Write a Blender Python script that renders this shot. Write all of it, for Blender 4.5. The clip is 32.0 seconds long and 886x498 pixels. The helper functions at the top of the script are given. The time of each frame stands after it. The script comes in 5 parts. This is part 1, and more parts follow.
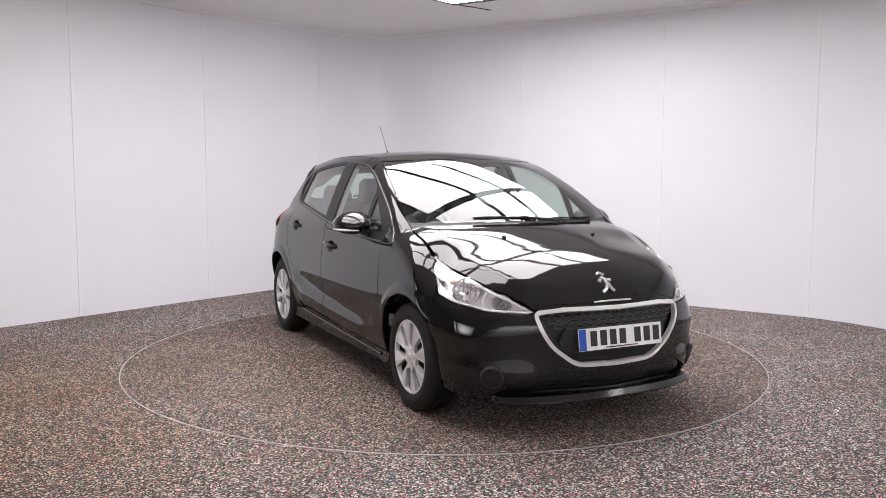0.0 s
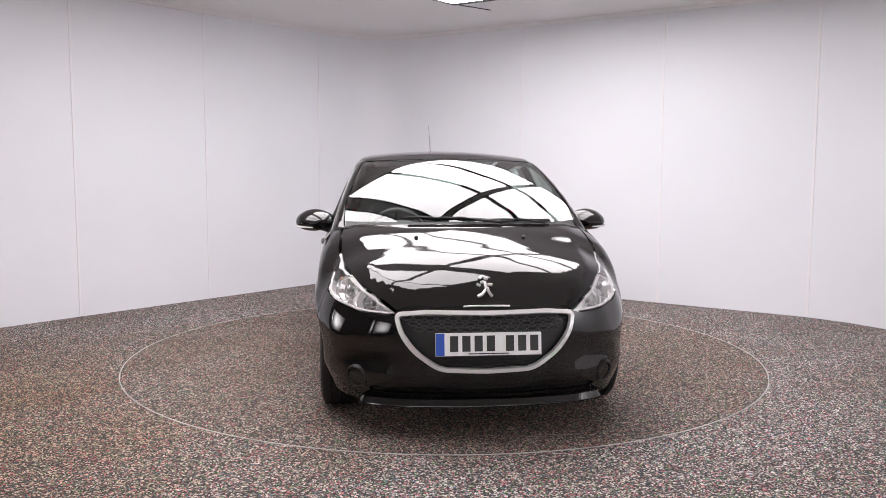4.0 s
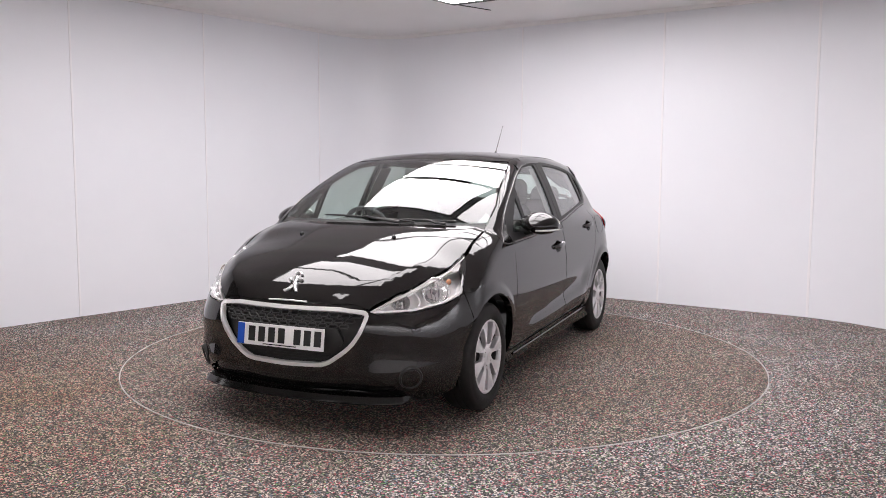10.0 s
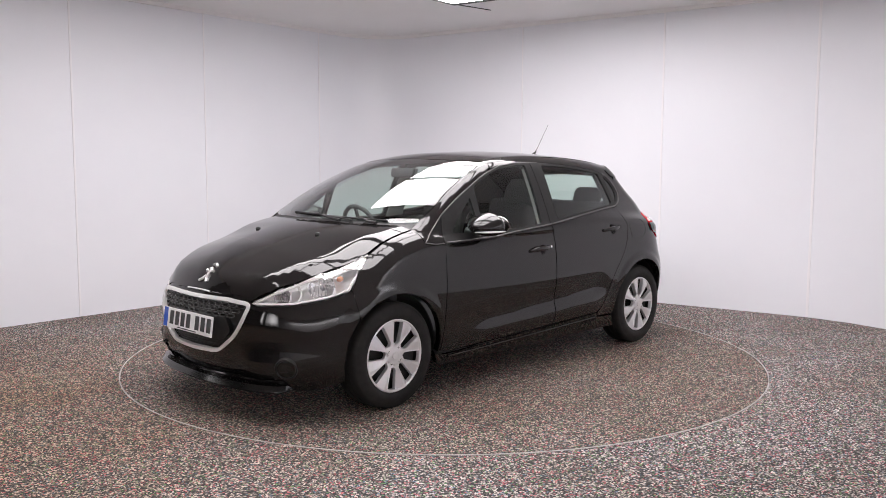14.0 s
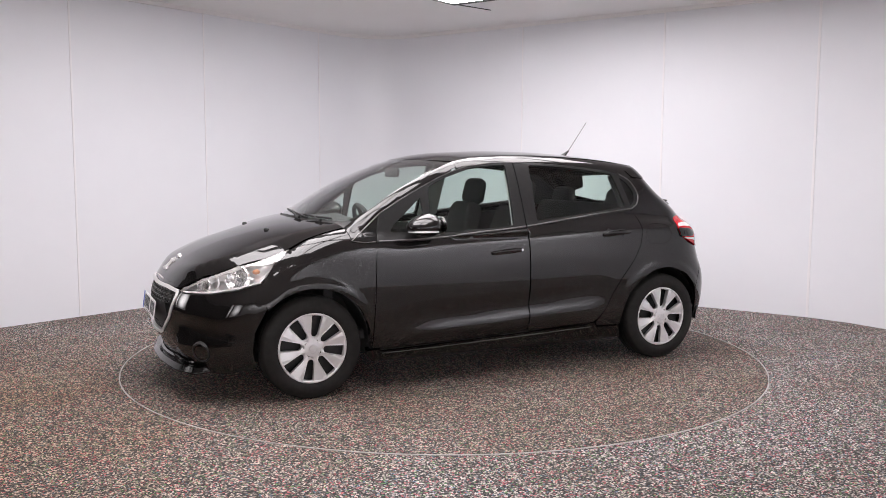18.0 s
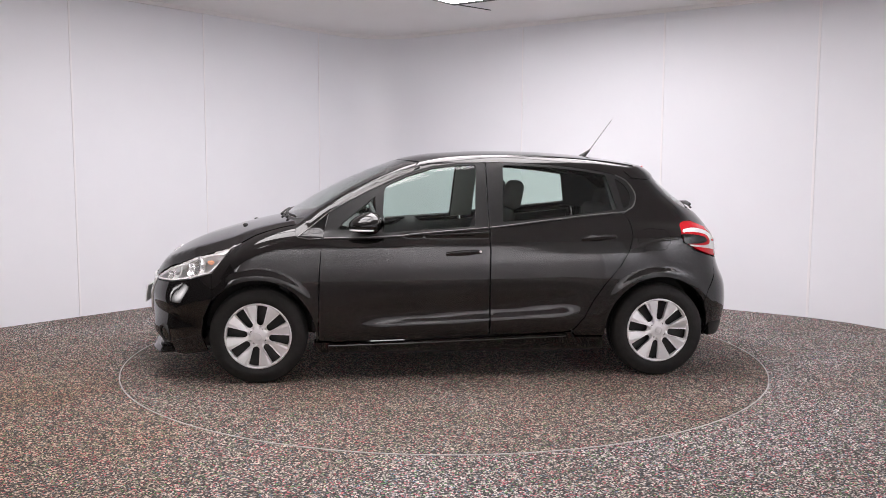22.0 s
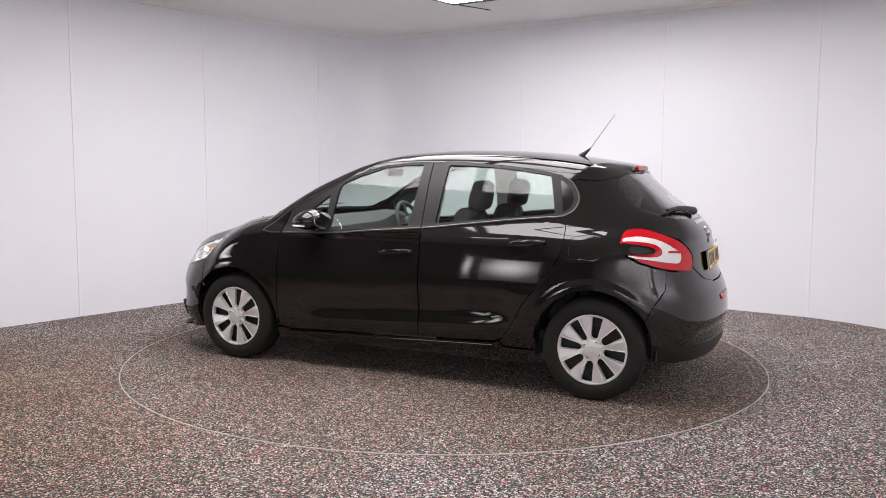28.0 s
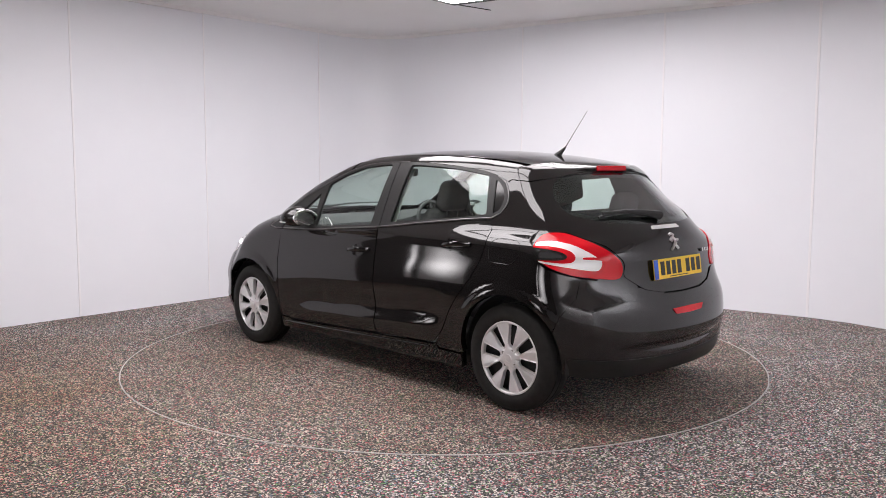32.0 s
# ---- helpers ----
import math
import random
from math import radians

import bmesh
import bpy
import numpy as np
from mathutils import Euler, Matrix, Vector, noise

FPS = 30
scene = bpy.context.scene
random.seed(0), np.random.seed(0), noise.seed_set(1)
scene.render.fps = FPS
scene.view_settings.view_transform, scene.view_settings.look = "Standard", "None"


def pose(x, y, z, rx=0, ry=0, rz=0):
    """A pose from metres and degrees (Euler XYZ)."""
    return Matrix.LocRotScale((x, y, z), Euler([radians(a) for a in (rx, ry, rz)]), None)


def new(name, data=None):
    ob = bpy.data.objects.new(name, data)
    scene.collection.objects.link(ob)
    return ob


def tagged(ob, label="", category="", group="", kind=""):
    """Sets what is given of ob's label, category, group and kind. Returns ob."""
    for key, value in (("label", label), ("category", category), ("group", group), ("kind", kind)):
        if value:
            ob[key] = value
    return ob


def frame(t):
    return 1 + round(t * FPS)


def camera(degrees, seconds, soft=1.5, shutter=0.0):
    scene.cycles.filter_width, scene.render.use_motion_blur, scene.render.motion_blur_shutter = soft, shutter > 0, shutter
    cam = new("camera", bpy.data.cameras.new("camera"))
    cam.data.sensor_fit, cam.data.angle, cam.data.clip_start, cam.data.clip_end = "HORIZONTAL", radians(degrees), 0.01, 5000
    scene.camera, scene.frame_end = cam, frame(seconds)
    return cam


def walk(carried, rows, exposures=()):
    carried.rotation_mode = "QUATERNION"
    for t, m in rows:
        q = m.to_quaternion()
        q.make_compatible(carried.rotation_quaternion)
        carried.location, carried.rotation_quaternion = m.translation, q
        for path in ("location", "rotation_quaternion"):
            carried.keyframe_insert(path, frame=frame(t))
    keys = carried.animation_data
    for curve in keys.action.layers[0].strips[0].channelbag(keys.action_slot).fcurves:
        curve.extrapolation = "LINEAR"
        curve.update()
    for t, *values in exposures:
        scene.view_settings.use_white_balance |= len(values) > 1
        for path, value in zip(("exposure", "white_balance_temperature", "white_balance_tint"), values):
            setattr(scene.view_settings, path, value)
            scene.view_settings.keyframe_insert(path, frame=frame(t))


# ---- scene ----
cam = camera(55.46, 32.0, soft=0.9)
TILT, TURN, LEAN = 5.629, -0.099, -0.204
EYE_POSE = pose(0, -6.045, 1.347, 90 - TILT, 0, -TURN) @ pose(0, 0, 0, 0, 0, -LEAN)
walk(cam, [(0, EYE_POSE), (32, EYE_POSE)], [(0, 0.0), (32, 0.0)])

# the turntable's turn: degrees at the start and per second; the car's place on it
HEADING, SPIN, CAR_X, CAR_Y = -63.56, -5.036, -0.036, -0.006

# ---- world and light ----
world = bpy.data.worlds.new("dim_hall")
world.use_nodes = True
scene.world = world
world.node_tree.nodes["Background"].inputs[0].default_value = (0.5, 0.5, 0.55, 1)
world.node_tree.nodes["Background"].inputs[1].default_value = 0.02
PANEL_GLOW = 9.1


# ---- materials ----
def shader(name, color, rough=0.5, metal=0.0, coat=0.0, **more):
    m = bpy.data.materials.new(name)
    m.use_nodes = True
    b = m.node_tree.nodes["Principled BSDF"]
    b.inputs["Base Color"].default_value = (*color, 1)
    b.inputs["Roughness"].default_value = rough
    b.inputs["Metallic"].default_value = metal
    b.inputs["Coat Weight"].default_value = coat
    b.inputs["Coat Roughness"].default_value = 0.02
    for k, v in more.items():
        b.inputs[k.replace("_", " ")].default_value = v
    return m


def node(m, kind, **inputs):
    n = m.node_tree.nodes.new(kind)
    for k, v in inputs.items():
        n.inputs[k.replace("_", " ")].default_value = v
    return n


def wire(m, a, out, b, inp):
    m.node_tree.links.new(a.outputs[out], b.inputs[inp])


def principled(m):
    return m.node_tree.nodes["Principled BSDF"]


def ramp(m, stops, constant=False):
    n = m.node_tree.nodes.new("ShaderNodeValToRGB")
    e = n.color_ramp.elements
    while len(e) < len(stops):
        e.new(0.5)
    for el, (p, col) in zip(e, stops):
        el.position, el.color = p, (*col, 1)
    if constant:
        n.color_ramp.interpolation = "CONSTANT"
    return n


def mottled(m, scale, lo, hi, bump=0.0, fine=0.0):
    """Uneven colour between lo and hi at two scales, with a fine relief."""
    co = m.node_tree.nodes.new("ShaderNodeTexCoord")
    n = node(m, "ShaderNodeTexNoise", Scale=scale, Detail=6.0, Roughness=0.6)
    wire(m, co, "Object", n, "Vector")
    r = ramp(m, [(0.3, lo), (0.7, hi)])
    wire(m, n, "Fac", r, "Fac")
    wire(m, r, "Color", principled(m), "Base Color")
    if bump:
        f = node(m, "ShaderNodeTexNoise", Scale=fine or scale * 12, Detail=3.0)
        wire(m, co, "Object", f, "Vector")
        b = node(m, "ShaderNodeBump", Strength=bump, Distance=0.002)
        wire(m, f, "Fac", b, "Height")
        wire(m, b, "Normal", principled(m), "Normal")
    return m


def speckle(name, stops, cell, stain=None):
    """Bound rubber or resin granules: each cell its own colour."""
    m = shader(name, (0.1, 0.1, 0.1), 0.75)
    co = m.node_tree.nodes.new("ShaderNodeTexCoord")
    v = node(m, "ShaderNodeTexVoronoi", Scale=1 / cell)
    wire(m, co, "Object", v, "Vector")
    sep = m.node_tree.nodes.new("ShaderNodeSeparateColor")
    wire(m, v, "Color", sep, "Color")
    r = ramp(m, stops, True)
    wire(m, sep, "Red", r, "Fac")
    n = node(m, "ShaderNodeTexNoise", Scale=1.3, Detail=5.0)
    wire(m, co, "Object", n, "Vector")
    dirt = ramp(m, [(0.3, (0.84, 0.76, 0.67)), (0.62, (1.04, 1.03, 1.03))])
    wire(m, n, "Fac", dirt, "Fac")
    mix = m.node_tree.nodes.new("ShaderNodeMix")
    mix.data_type, mix.blend_type = "RGBA", "MULTIPLY"
    mix.inputs["Factor"].default_value = 1.0
    wire(m, r, "Color", mix, "A")
    wire(m, dirt, "Color", mix, "B")
    last = mix
    if stain:
        # a broad brown stain with a ragged edge: middle, inner and outer radius
        (sx, sy), r0, r1 = stain
        off = m.node_tree.nodes.new("ShaderNodeVectorMath")
        off.operation = "DISTANCE"
        off.inputs[1].default_value = (sx, sy, 0)
        wire(m, co, "Object", off, 0)
        rag = node(m, "ShaderNodeTexNoise", Scale=1.1, Detail=4.0)
        wire(m, co, "Object", rag, "Vector")
        add = m.node_tree.nodes.new("ShaderNodeMath")
        add.operation = "MULTIPLY_ADD"
        add.inputs[1].default_value = 2.4
        wire(m, rag, "Fac", add, 0)
        wire(m, off, "Value", add, 2)
        mr = m.node_tree.nodes.new("ShaderNodeMapRange")
        mr.inputs["From Min"].default_value, mr.inputs["From Max"].default_value = r0 + 1.2, r1 + 1.2
        mr.inputs["To Min"].default_value, mr.inputs["To Max"].default_value = 0.9, 0.0
        wire(m, add, 0, mr, "Value")
        last = m.node_tree.nodes.new("ShaderNodeMix")
        last.data_type, last.blend_type = "RGBA", "MULTIPLY"
        for k in last.inputs:
            if k.name == "B" and k.type == "RGBA":
                k.default_value = (0.76, 0.59, 0.41, 1)
        wire(m, mr, "Result", last, "Factor")
        m.node_tree.links.new(mix.outputs[2], last.inputs[6])
    m.node_tree.links.new(last.outputs[2], principled(m).inputs["Base Color"])
    b = node(m, "ShaderNodeBump", Strength=0.5, Distance=0.002)
    wire(m, v, "Distance", b, "Height")
    wire(m, b, "Normal", principled(m), "Normal")
    return m


def pane_glass(name, tint, floor=0.045, bend=4.5):
    """A thin pane: tinted see-through, with the gloss that its angle gives."""
    m = bpy.data.materials.new(name)
    m.use_nodes = True
    t = m.node_tree
    t.nodes.remove(t.nodes["Principled BSDF"])
    see = node(m, "ShaderNodeBsdfTransparent", Color=(*tint, 1))
    gloss = node(m, "ShaderNodeBsdfGlossy", Color=(1, 1, 1, 1), Roughness=0.008)
    lw = node(m, "ShaderNodeLayerWeight", Blend=0.5)
    power = t.nodes.new("ShaderNodeMath")
    power.operation, power.inputs[1].default_value = "POWER", bend
    wire(m, lw, "Facing", power, 0)
    scale = t.nodes.new("ShaderNodeMath")
    scale.operation = "MULTIPLY_ADD"
    scale.inputs[1].default_value, scale.inputs[2].default_value = 1 - floor, floor
    wire(m, power, 0, scale, 0)
    mix = t.nodes.new("ShaderNodeMixShader")
    wire(m, scale, 0, mix, 0)
    t.links.new(see.outputs[0], mix.inputs[1])
    t.links.new(gloss.outputs[0], mix.inputs[2])
    t.links.new(mix.outputs[0], t.nodes["Material Output"].inputs["Surface"])
    return m


def soft_glow(name, color, strength):
    """A glowing pane, brightest in its middle."""
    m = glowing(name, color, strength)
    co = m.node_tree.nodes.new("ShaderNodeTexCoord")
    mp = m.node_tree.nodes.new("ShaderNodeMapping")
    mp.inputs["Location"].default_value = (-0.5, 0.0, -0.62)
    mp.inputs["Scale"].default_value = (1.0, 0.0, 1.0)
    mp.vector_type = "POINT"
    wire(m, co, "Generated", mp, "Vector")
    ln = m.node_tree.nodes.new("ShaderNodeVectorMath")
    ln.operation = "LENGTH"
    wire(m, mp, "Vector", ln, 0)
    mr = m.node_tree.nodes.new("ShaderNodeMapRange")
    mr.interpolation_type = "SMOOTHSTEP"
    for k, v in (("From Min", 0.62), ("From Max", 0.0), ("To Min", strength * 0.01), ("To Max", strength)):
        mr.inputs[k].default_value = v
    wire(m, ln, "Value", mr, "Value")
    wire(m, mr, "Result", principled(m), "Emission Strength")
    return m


def glowing(name, color, strength):
    m = shader(name, (0.8, 0.8, 0.8), 0.6)
    principled(m).inputs["Emission Color"].default_value = (*color, 1)
    principled(m).inputs["Emission Strength"].default_value = strength
    return m


PAINT = shader("black_car_paint", (0.0085, 0.0075, 0.0075), 0.05, IOR=1.56)
GLOSS_BLACK = shader("gloss_black_trim", (0.008, 0.008, 0.008), 0.12)
BLACK_PLASTIC = mottled(shader("black_plastic", (0.015, 0.015, 0.016), 0.5), 60, (0.013, 0.013, 0.013), (0.02, 0.02, 0.02), 0.15, 900)
RUBBER = mottled(shader("tyre_rubber", (0.012, 0.012, 0.012), 0.65, Specular_IOR_Level=0.3), 30, (0.009, 0.0085, 0.008), (0.016, 0.015, 0.014), 0.2, 500)
CHROME = shader("chrome", (0.82, 0.82, 0.83), 0.12, 1.0)
SATIN = shader("satin_silver_trim", (0.86, 0.85, 0.85), 0.34, 0.3)
ALLOY = mottled(shader("silver_wheel_cover", (0.7, 0.7, 0.72), 0.36, 0.5), 8, (0.74, 0.73, 0.74), (0.80, 0.79, 0.80))
CLEAR = pane_glass("clear_glass", (0.80, 0.905, 0.86), 0.035, 3.6)
SCREEN = pane_glass("windscreen_glass", (0.78, 0.87, 0.83), 0.05, 3.4)
TINTED = pane_glass("green_tinted_glass", (0.76, 0.86, 0.815), 0.035, 3.6)
LENS = pane_glass("clear_lens", (0.98, 0.98, 0.985), 0.11, 5.0)
WALL = mottled(shader("white_wall_panel", (0.8, 0.79, 0.8), 0.42), 0.6, (0.800, 0.812, 0.852), (0.838, 0.846, 0.884), 0.03, 40)
JOINT = shader("white_joint_strip", (0.87, 0.86, 0.88), 0.3)
CEILING = mottled(shader("ceiling_paint", (0.72, 0.71, 0.71), 0.8), 0.8, (0.84, 0.83, 0.83), (0.88, 0.87, 0.87))
HALL = mottled(shader("hall_paint", (0.6, 0.6, 0.6), 0.8), 1.0, (0.78, 0.77, 0.78), (0.83, 0.82, 0.83))
CHARCOAL = mottled(shader("charcoal_backdrop", (0.04, 0.04, 0.042), 0.7), 1.2, (0.032, 0.032, 0.034), (0.055, 0.053, 0.053), 0.05, 60)
STEEL = mottled(shader("pale_worn_trim", (0.7, 0.69, 0.67), 0.45, 0.2), 5, (0.34, 0.33, 0.32), (0.62, 0.61, 0.59))
GLOW = glowing("light_panel", (1.0, 0.945, 0.965), PANEL_GLOW)
STRONG = soft_glow("bright_stand_in", (1.0, 0.955, 0.975), PANEL_GLOW * 1.45)
SOFT = soft_glow("soft_stand_in", (1.0, 0.955, 0.975), PANEL_GLOW * 0.95)
# glow of the added fill strips; no such lamp is known there
FILL = glowing("fill_strip", (1.0, 0.965, 0.985), PANEL_GLOW * 2.25)
SLOT = shader("dark_slot", (0.03, 0.03, 0.03), 0.6)
GRANULES = [(0.0, (0.007, 0.007, 0.008)), (0.33, (0.032, 0.030, 0.030)), (0.47, (0.105, 0.100, 0.095)), (0.62, (0.31, 0.285, 0.27)), (0.75, (0.68, 0.64, 0.615)), (0.85, (0.50, 0.11, 0.15)), (0.91, (0.11, 0.28, 0.09)), (0.945, (0.09, 0.18, 0.28)), (0.97, (0.70, 0.66, 0.63))]
FLOOR = speckle("granule_floor", GRANULES, 0.0071, stain=((-3.2, -2.1), 0.9, 3.3))
DISC = speckle("granule_disc", [(p, (r * 0.80, g * 0.73, b * 0.65)) for p, (r, g, b) in GRANULES], 0.0069)



# ---- building helpers ----
def mesh_object(name, verts, faces, material, parent=None, label="", smooth=True):
    me = bpy.data.meshes.new(name)
    me.from_pydata([tuple(v) for v in verts], [], [tuple(f) for f in faces])
    me.materials.append(material)
    me.polygons.foreach_set("use_smooth", [smooth] * len(me.polygons))
    ob = new(name, me)
    if parent is not None:
        ob.parent = parent
    return tagged(ob, label)


def part(name, bm, material, parent, label="", smooth=False, sharp=35):
    me = bpy.data.meshes.new(name)
    bmesh.ops.recalc_face_normals(bm, faces=bm.faces)
    for f in bm.faces:
        f.smooth = smooth
    if smooth:
        for e in bm.edges:
            if len(e.link_faces) == 2 and e.calc_face_angle(0) > radians(sharp):
                e.smooth = False
    bm.to_mesh(me)
    bm.free()
    me.materials.append(material)
    ob = new(name, me)
    if parent is not None:
        ob.parent = parent
    return tagged(ob, label)


def box(bm, sx, sy, sz, m=None, bevel=0.0, segments=2):
    r = bmesh.ops.create_cube(bm, size=1, matrix=(m or Matrix()) @ Matrix.Diagonal((sx, sy, sz, 1)))
    if bevel:
        edges = list({e for v in r["verts"] for e in v.link_edges})
        bmesh.ops.bevel(bm, geom=edges, offset=bevel, segments=segments, affect="EDGES", profile=0.5)
    return bm


def lathe(profile, n=48, m=None, bm=None, a0=0.0, a1=360.0):
    """Turns a profile of (radius, height) round the z axis."""
    bm = bm or bmesh.new()
    full = abs(a1 - a0) >= 360
    count = n if full else n + 1
    rows = []
    for r, h in profile:
        rows.append([bm.verts.new((m or Matrix()) @ Vector((r * math.cos(radians(a0 + (a1 - a0) * i / n)), r * math.sin(radians(a0 + (a1 - a0) * i / n)), h))) for i in range(count)])
    for a, b in zip(rows, rows[1:]):
        for i in range(n):
            j = (i + 1) % count
            bm.faces.new((a[i], a[j], b[j], b[i]))
    return bm


def tube(points, radius, sides=8, bm=None, closed=False):
    """A round bar along points; radius: one number or one for each point."""
    bm = bm or bmesh.new()
    pts = [Vector(p) for p in points]
    rad = radius if hasattr(radius, "__len__") else [radius] * len(pts)
    rows, up = [], Vector((0.13, 0.21, 0.97))
    for i, p in enumerate(pts):
        a = pts[i - 1] if (i or closed) else p
        b = pts[(i + 1) % len(pts)] if (i + 1 < len(pts) or closed) else p
        d = (b - a).normalized()
        s = d.cross(up).normalized()
        t = s.cross(d)
        rows.append([bm.verts.new(p + rad[i] * (math.cos(q) * s + math.sin(q) * t)) for q in (2 * math.pi * k / sides for k in range(sides))])
    pairs = list(zip(rows, rows[1:])) + ([(rows[-1], rows[0])] if closed else [])
    for a, b in pairs:
        for k in range(sides):
            bm.faces.new((a[k], a[(k + 1) % sides], b[(k + 1) % sides], b[k]))
    if not closed:
        bm.faces.new(rows[0]), bm.faces.new(rows[-1])
    return bm


def curve(*knots):
    """A smooth function through knots (a, b)."""
    k = sorted(knots)
    X, Y = np.array([q[0] for q in k], float), np.array([q[1] for q in k], float)
    d = np.diff(Y) / np.diff(X)
    s = np.empty(len(X))
    s[0], s[-1] = d[0], d[-1]
    h = np.diff(X)
    s[1:-1] = (d[:-1] * h[1:] + d[1:] * h[:-1]) / (h[1:] + h[:-1])

    def f(x):
        x = np.asarray(x, float)
        i = np.clip(np.searchsorted(X, x) - 1, 0, len(X) - 2)
        w = h[i]
        t = (x - X[i]) / w
        inside = np.clip(t, 0, 1)
        a, b = inside ** 2, inside ** 3
        y = (2 * b - 3 * a + 1) * Y[i] + (b - 2 * a + inside) * w * s[i] + (3 * a - 2 * b) * Y[i + 1] + (b - a) * w * s[i + 1]
        return y + np.where(t < 0, t * w * s[0], 0) + np.where(t > 1, (t - 1) * w * s[-1], 0)

    return f


# ---- the room ----
def wall_run():
    """The plan of the white wall, seen from the turntable: two long flanks and rounded corners."""
    pts = [(-4.42, -0.28), (-4.2, 0.12), (-3.70, 0.80), (-1.28, 3.74)]
    cx, cy = -0.853, 4.27
    a, b = Vector((-1.28, 3.74)), Vector((-0.29, 3.89))
    for i in range(1, 8):
        t = i / 8
        q = (1 - t) ** 2 * a + 2 * t * (1 - t) * Vector((cx, cy)) + t * t * b
        pts.append(tuple(q))
    pts += [(-0.29, 3.89), (3.10, 1.60), (3.30, 1.44), (3.52, 1.20), (3.72, 0.88), (4.05, 0.2), (4.4, -0.9), (4.65, -2.2), (4.75, -4.5), (4.6, -7.0), (4.2, -8.6)]
    return pts


ROOM_H = 2.86


def extrude_run(name, pts, z0, z1, thick, material, parent=None, label=""):
    """A wall along a plan line, thick to its outer side."""
    bm = bmesh.new()
    inner, outer = [], []
    for i, p in enumerate(pts):
        a, b = Vector(pts[max(i - 1, 0)]), Vector(pts[min(i + 1, len(pts) - 1)])
        d = (b - a).normalized()
        n = Vector((-d.y, d.x))
        inner.append(Vector(p))
        outer.append(Vector(p) + n * thick)
    ring = [(v.x, v.y) for v in inner + outer[::-1]]
    lo = [bm.verts.new((x, y, z0)) for x, y in ring]
    hi = [bm.verts.new((x, y, z1)) for x, y in ring]
    k = len(ring)
    for i in range(k):
        bm.faces.new((lo[i], lo[(i + 1) % k], hi[(i + 1) % k], hi[i]))
    n = len(pts)
    for i in range(n - 1):
        for q in (lo, hi):
            bm.faces.new((q[i], q[i + 1], q[k - 2 - i], q[k - 1 - i]))
    return part(name, bm, material, parent, label, smooth=True, sharp=20)


def slab(name, x0, x1, y0, y1, z0, z1, material, label="", kind="structure"):
    bm = bmesh.new()
    box(bm, x1 - x0, y1 - y0, z1 - z0, pose((x0 + x1) / 2, (y0 + y1) / 2, (z0 + z1) / 2))
    return tagged(part(name, bm, material, None), label, kind=kind)


RING = 2.219


def build_floor():
    bm = bmesh.new()
    n = 128
    ring = [bm.verts.new((RING * math.cos(2 * math.pi * i / n), RING * math.sin(2 * math.pi * i / n), 0)) for i in range(n)]
    edge = []
    for i in range(n):
        a = 2 * math.pi * i / n
        k = 13 / max(abs(math.cos(a)), abs(math.sin(a)))
        edge.append(bm.verts.new((k * math.cos(a), k * math.sin(a) - 3, 0)))
    for i in range(n):
        j = (i + 1) % n
        bm.faces.new((ring[i], ring[j], edge[j], edge[i]))
    low = [bm.verts.new((v.co.x, v.co.y, -0.05)) for v in ring]
    for i in range(n):
        j = (i + 1) % n
        bm.faces.new((ring[j], ring[i], low[i], low[j]))
    tagged(part("floor", bm, FLOOR, None), "dark speckled granule floor round the turntable", kind="structure")


def build_turntable():
    table = tagged(new("turntable"), "round speckled granule turntable flush with the floor", "turntable")
    part("disc", lathe([(0.0005, -0.04), (RING - 0.012, -0.04), (RING - 0.012, 0.0), (0.0005, 0.0)], 128), DISC, table)
    part("rim", lathe([(RING - 0.0095, -0.03), (RING - 0.0095, 0.001), (RING - 0.0085, 0.002), (RING - 0.0045, 0.002), (RING - 0.0035, 0.001), (RING - 0.0035, -0.03)], 160), STEEL, table, "thin pale metal rim")
    return table


def along(pts, x):
    """A point of the plan line at x."""
    for a, b in zip(pts, pts[1:]):
        if (a[0] - x) * (b[0] - x) <= 0 and a[0] != b[0]:
            t = (x - a[0]) / (b[0] - a[0])
            d = (Vector(b) - Vector(a)).normalized()
            return Vector(a).lerp(Vector(b), t), d


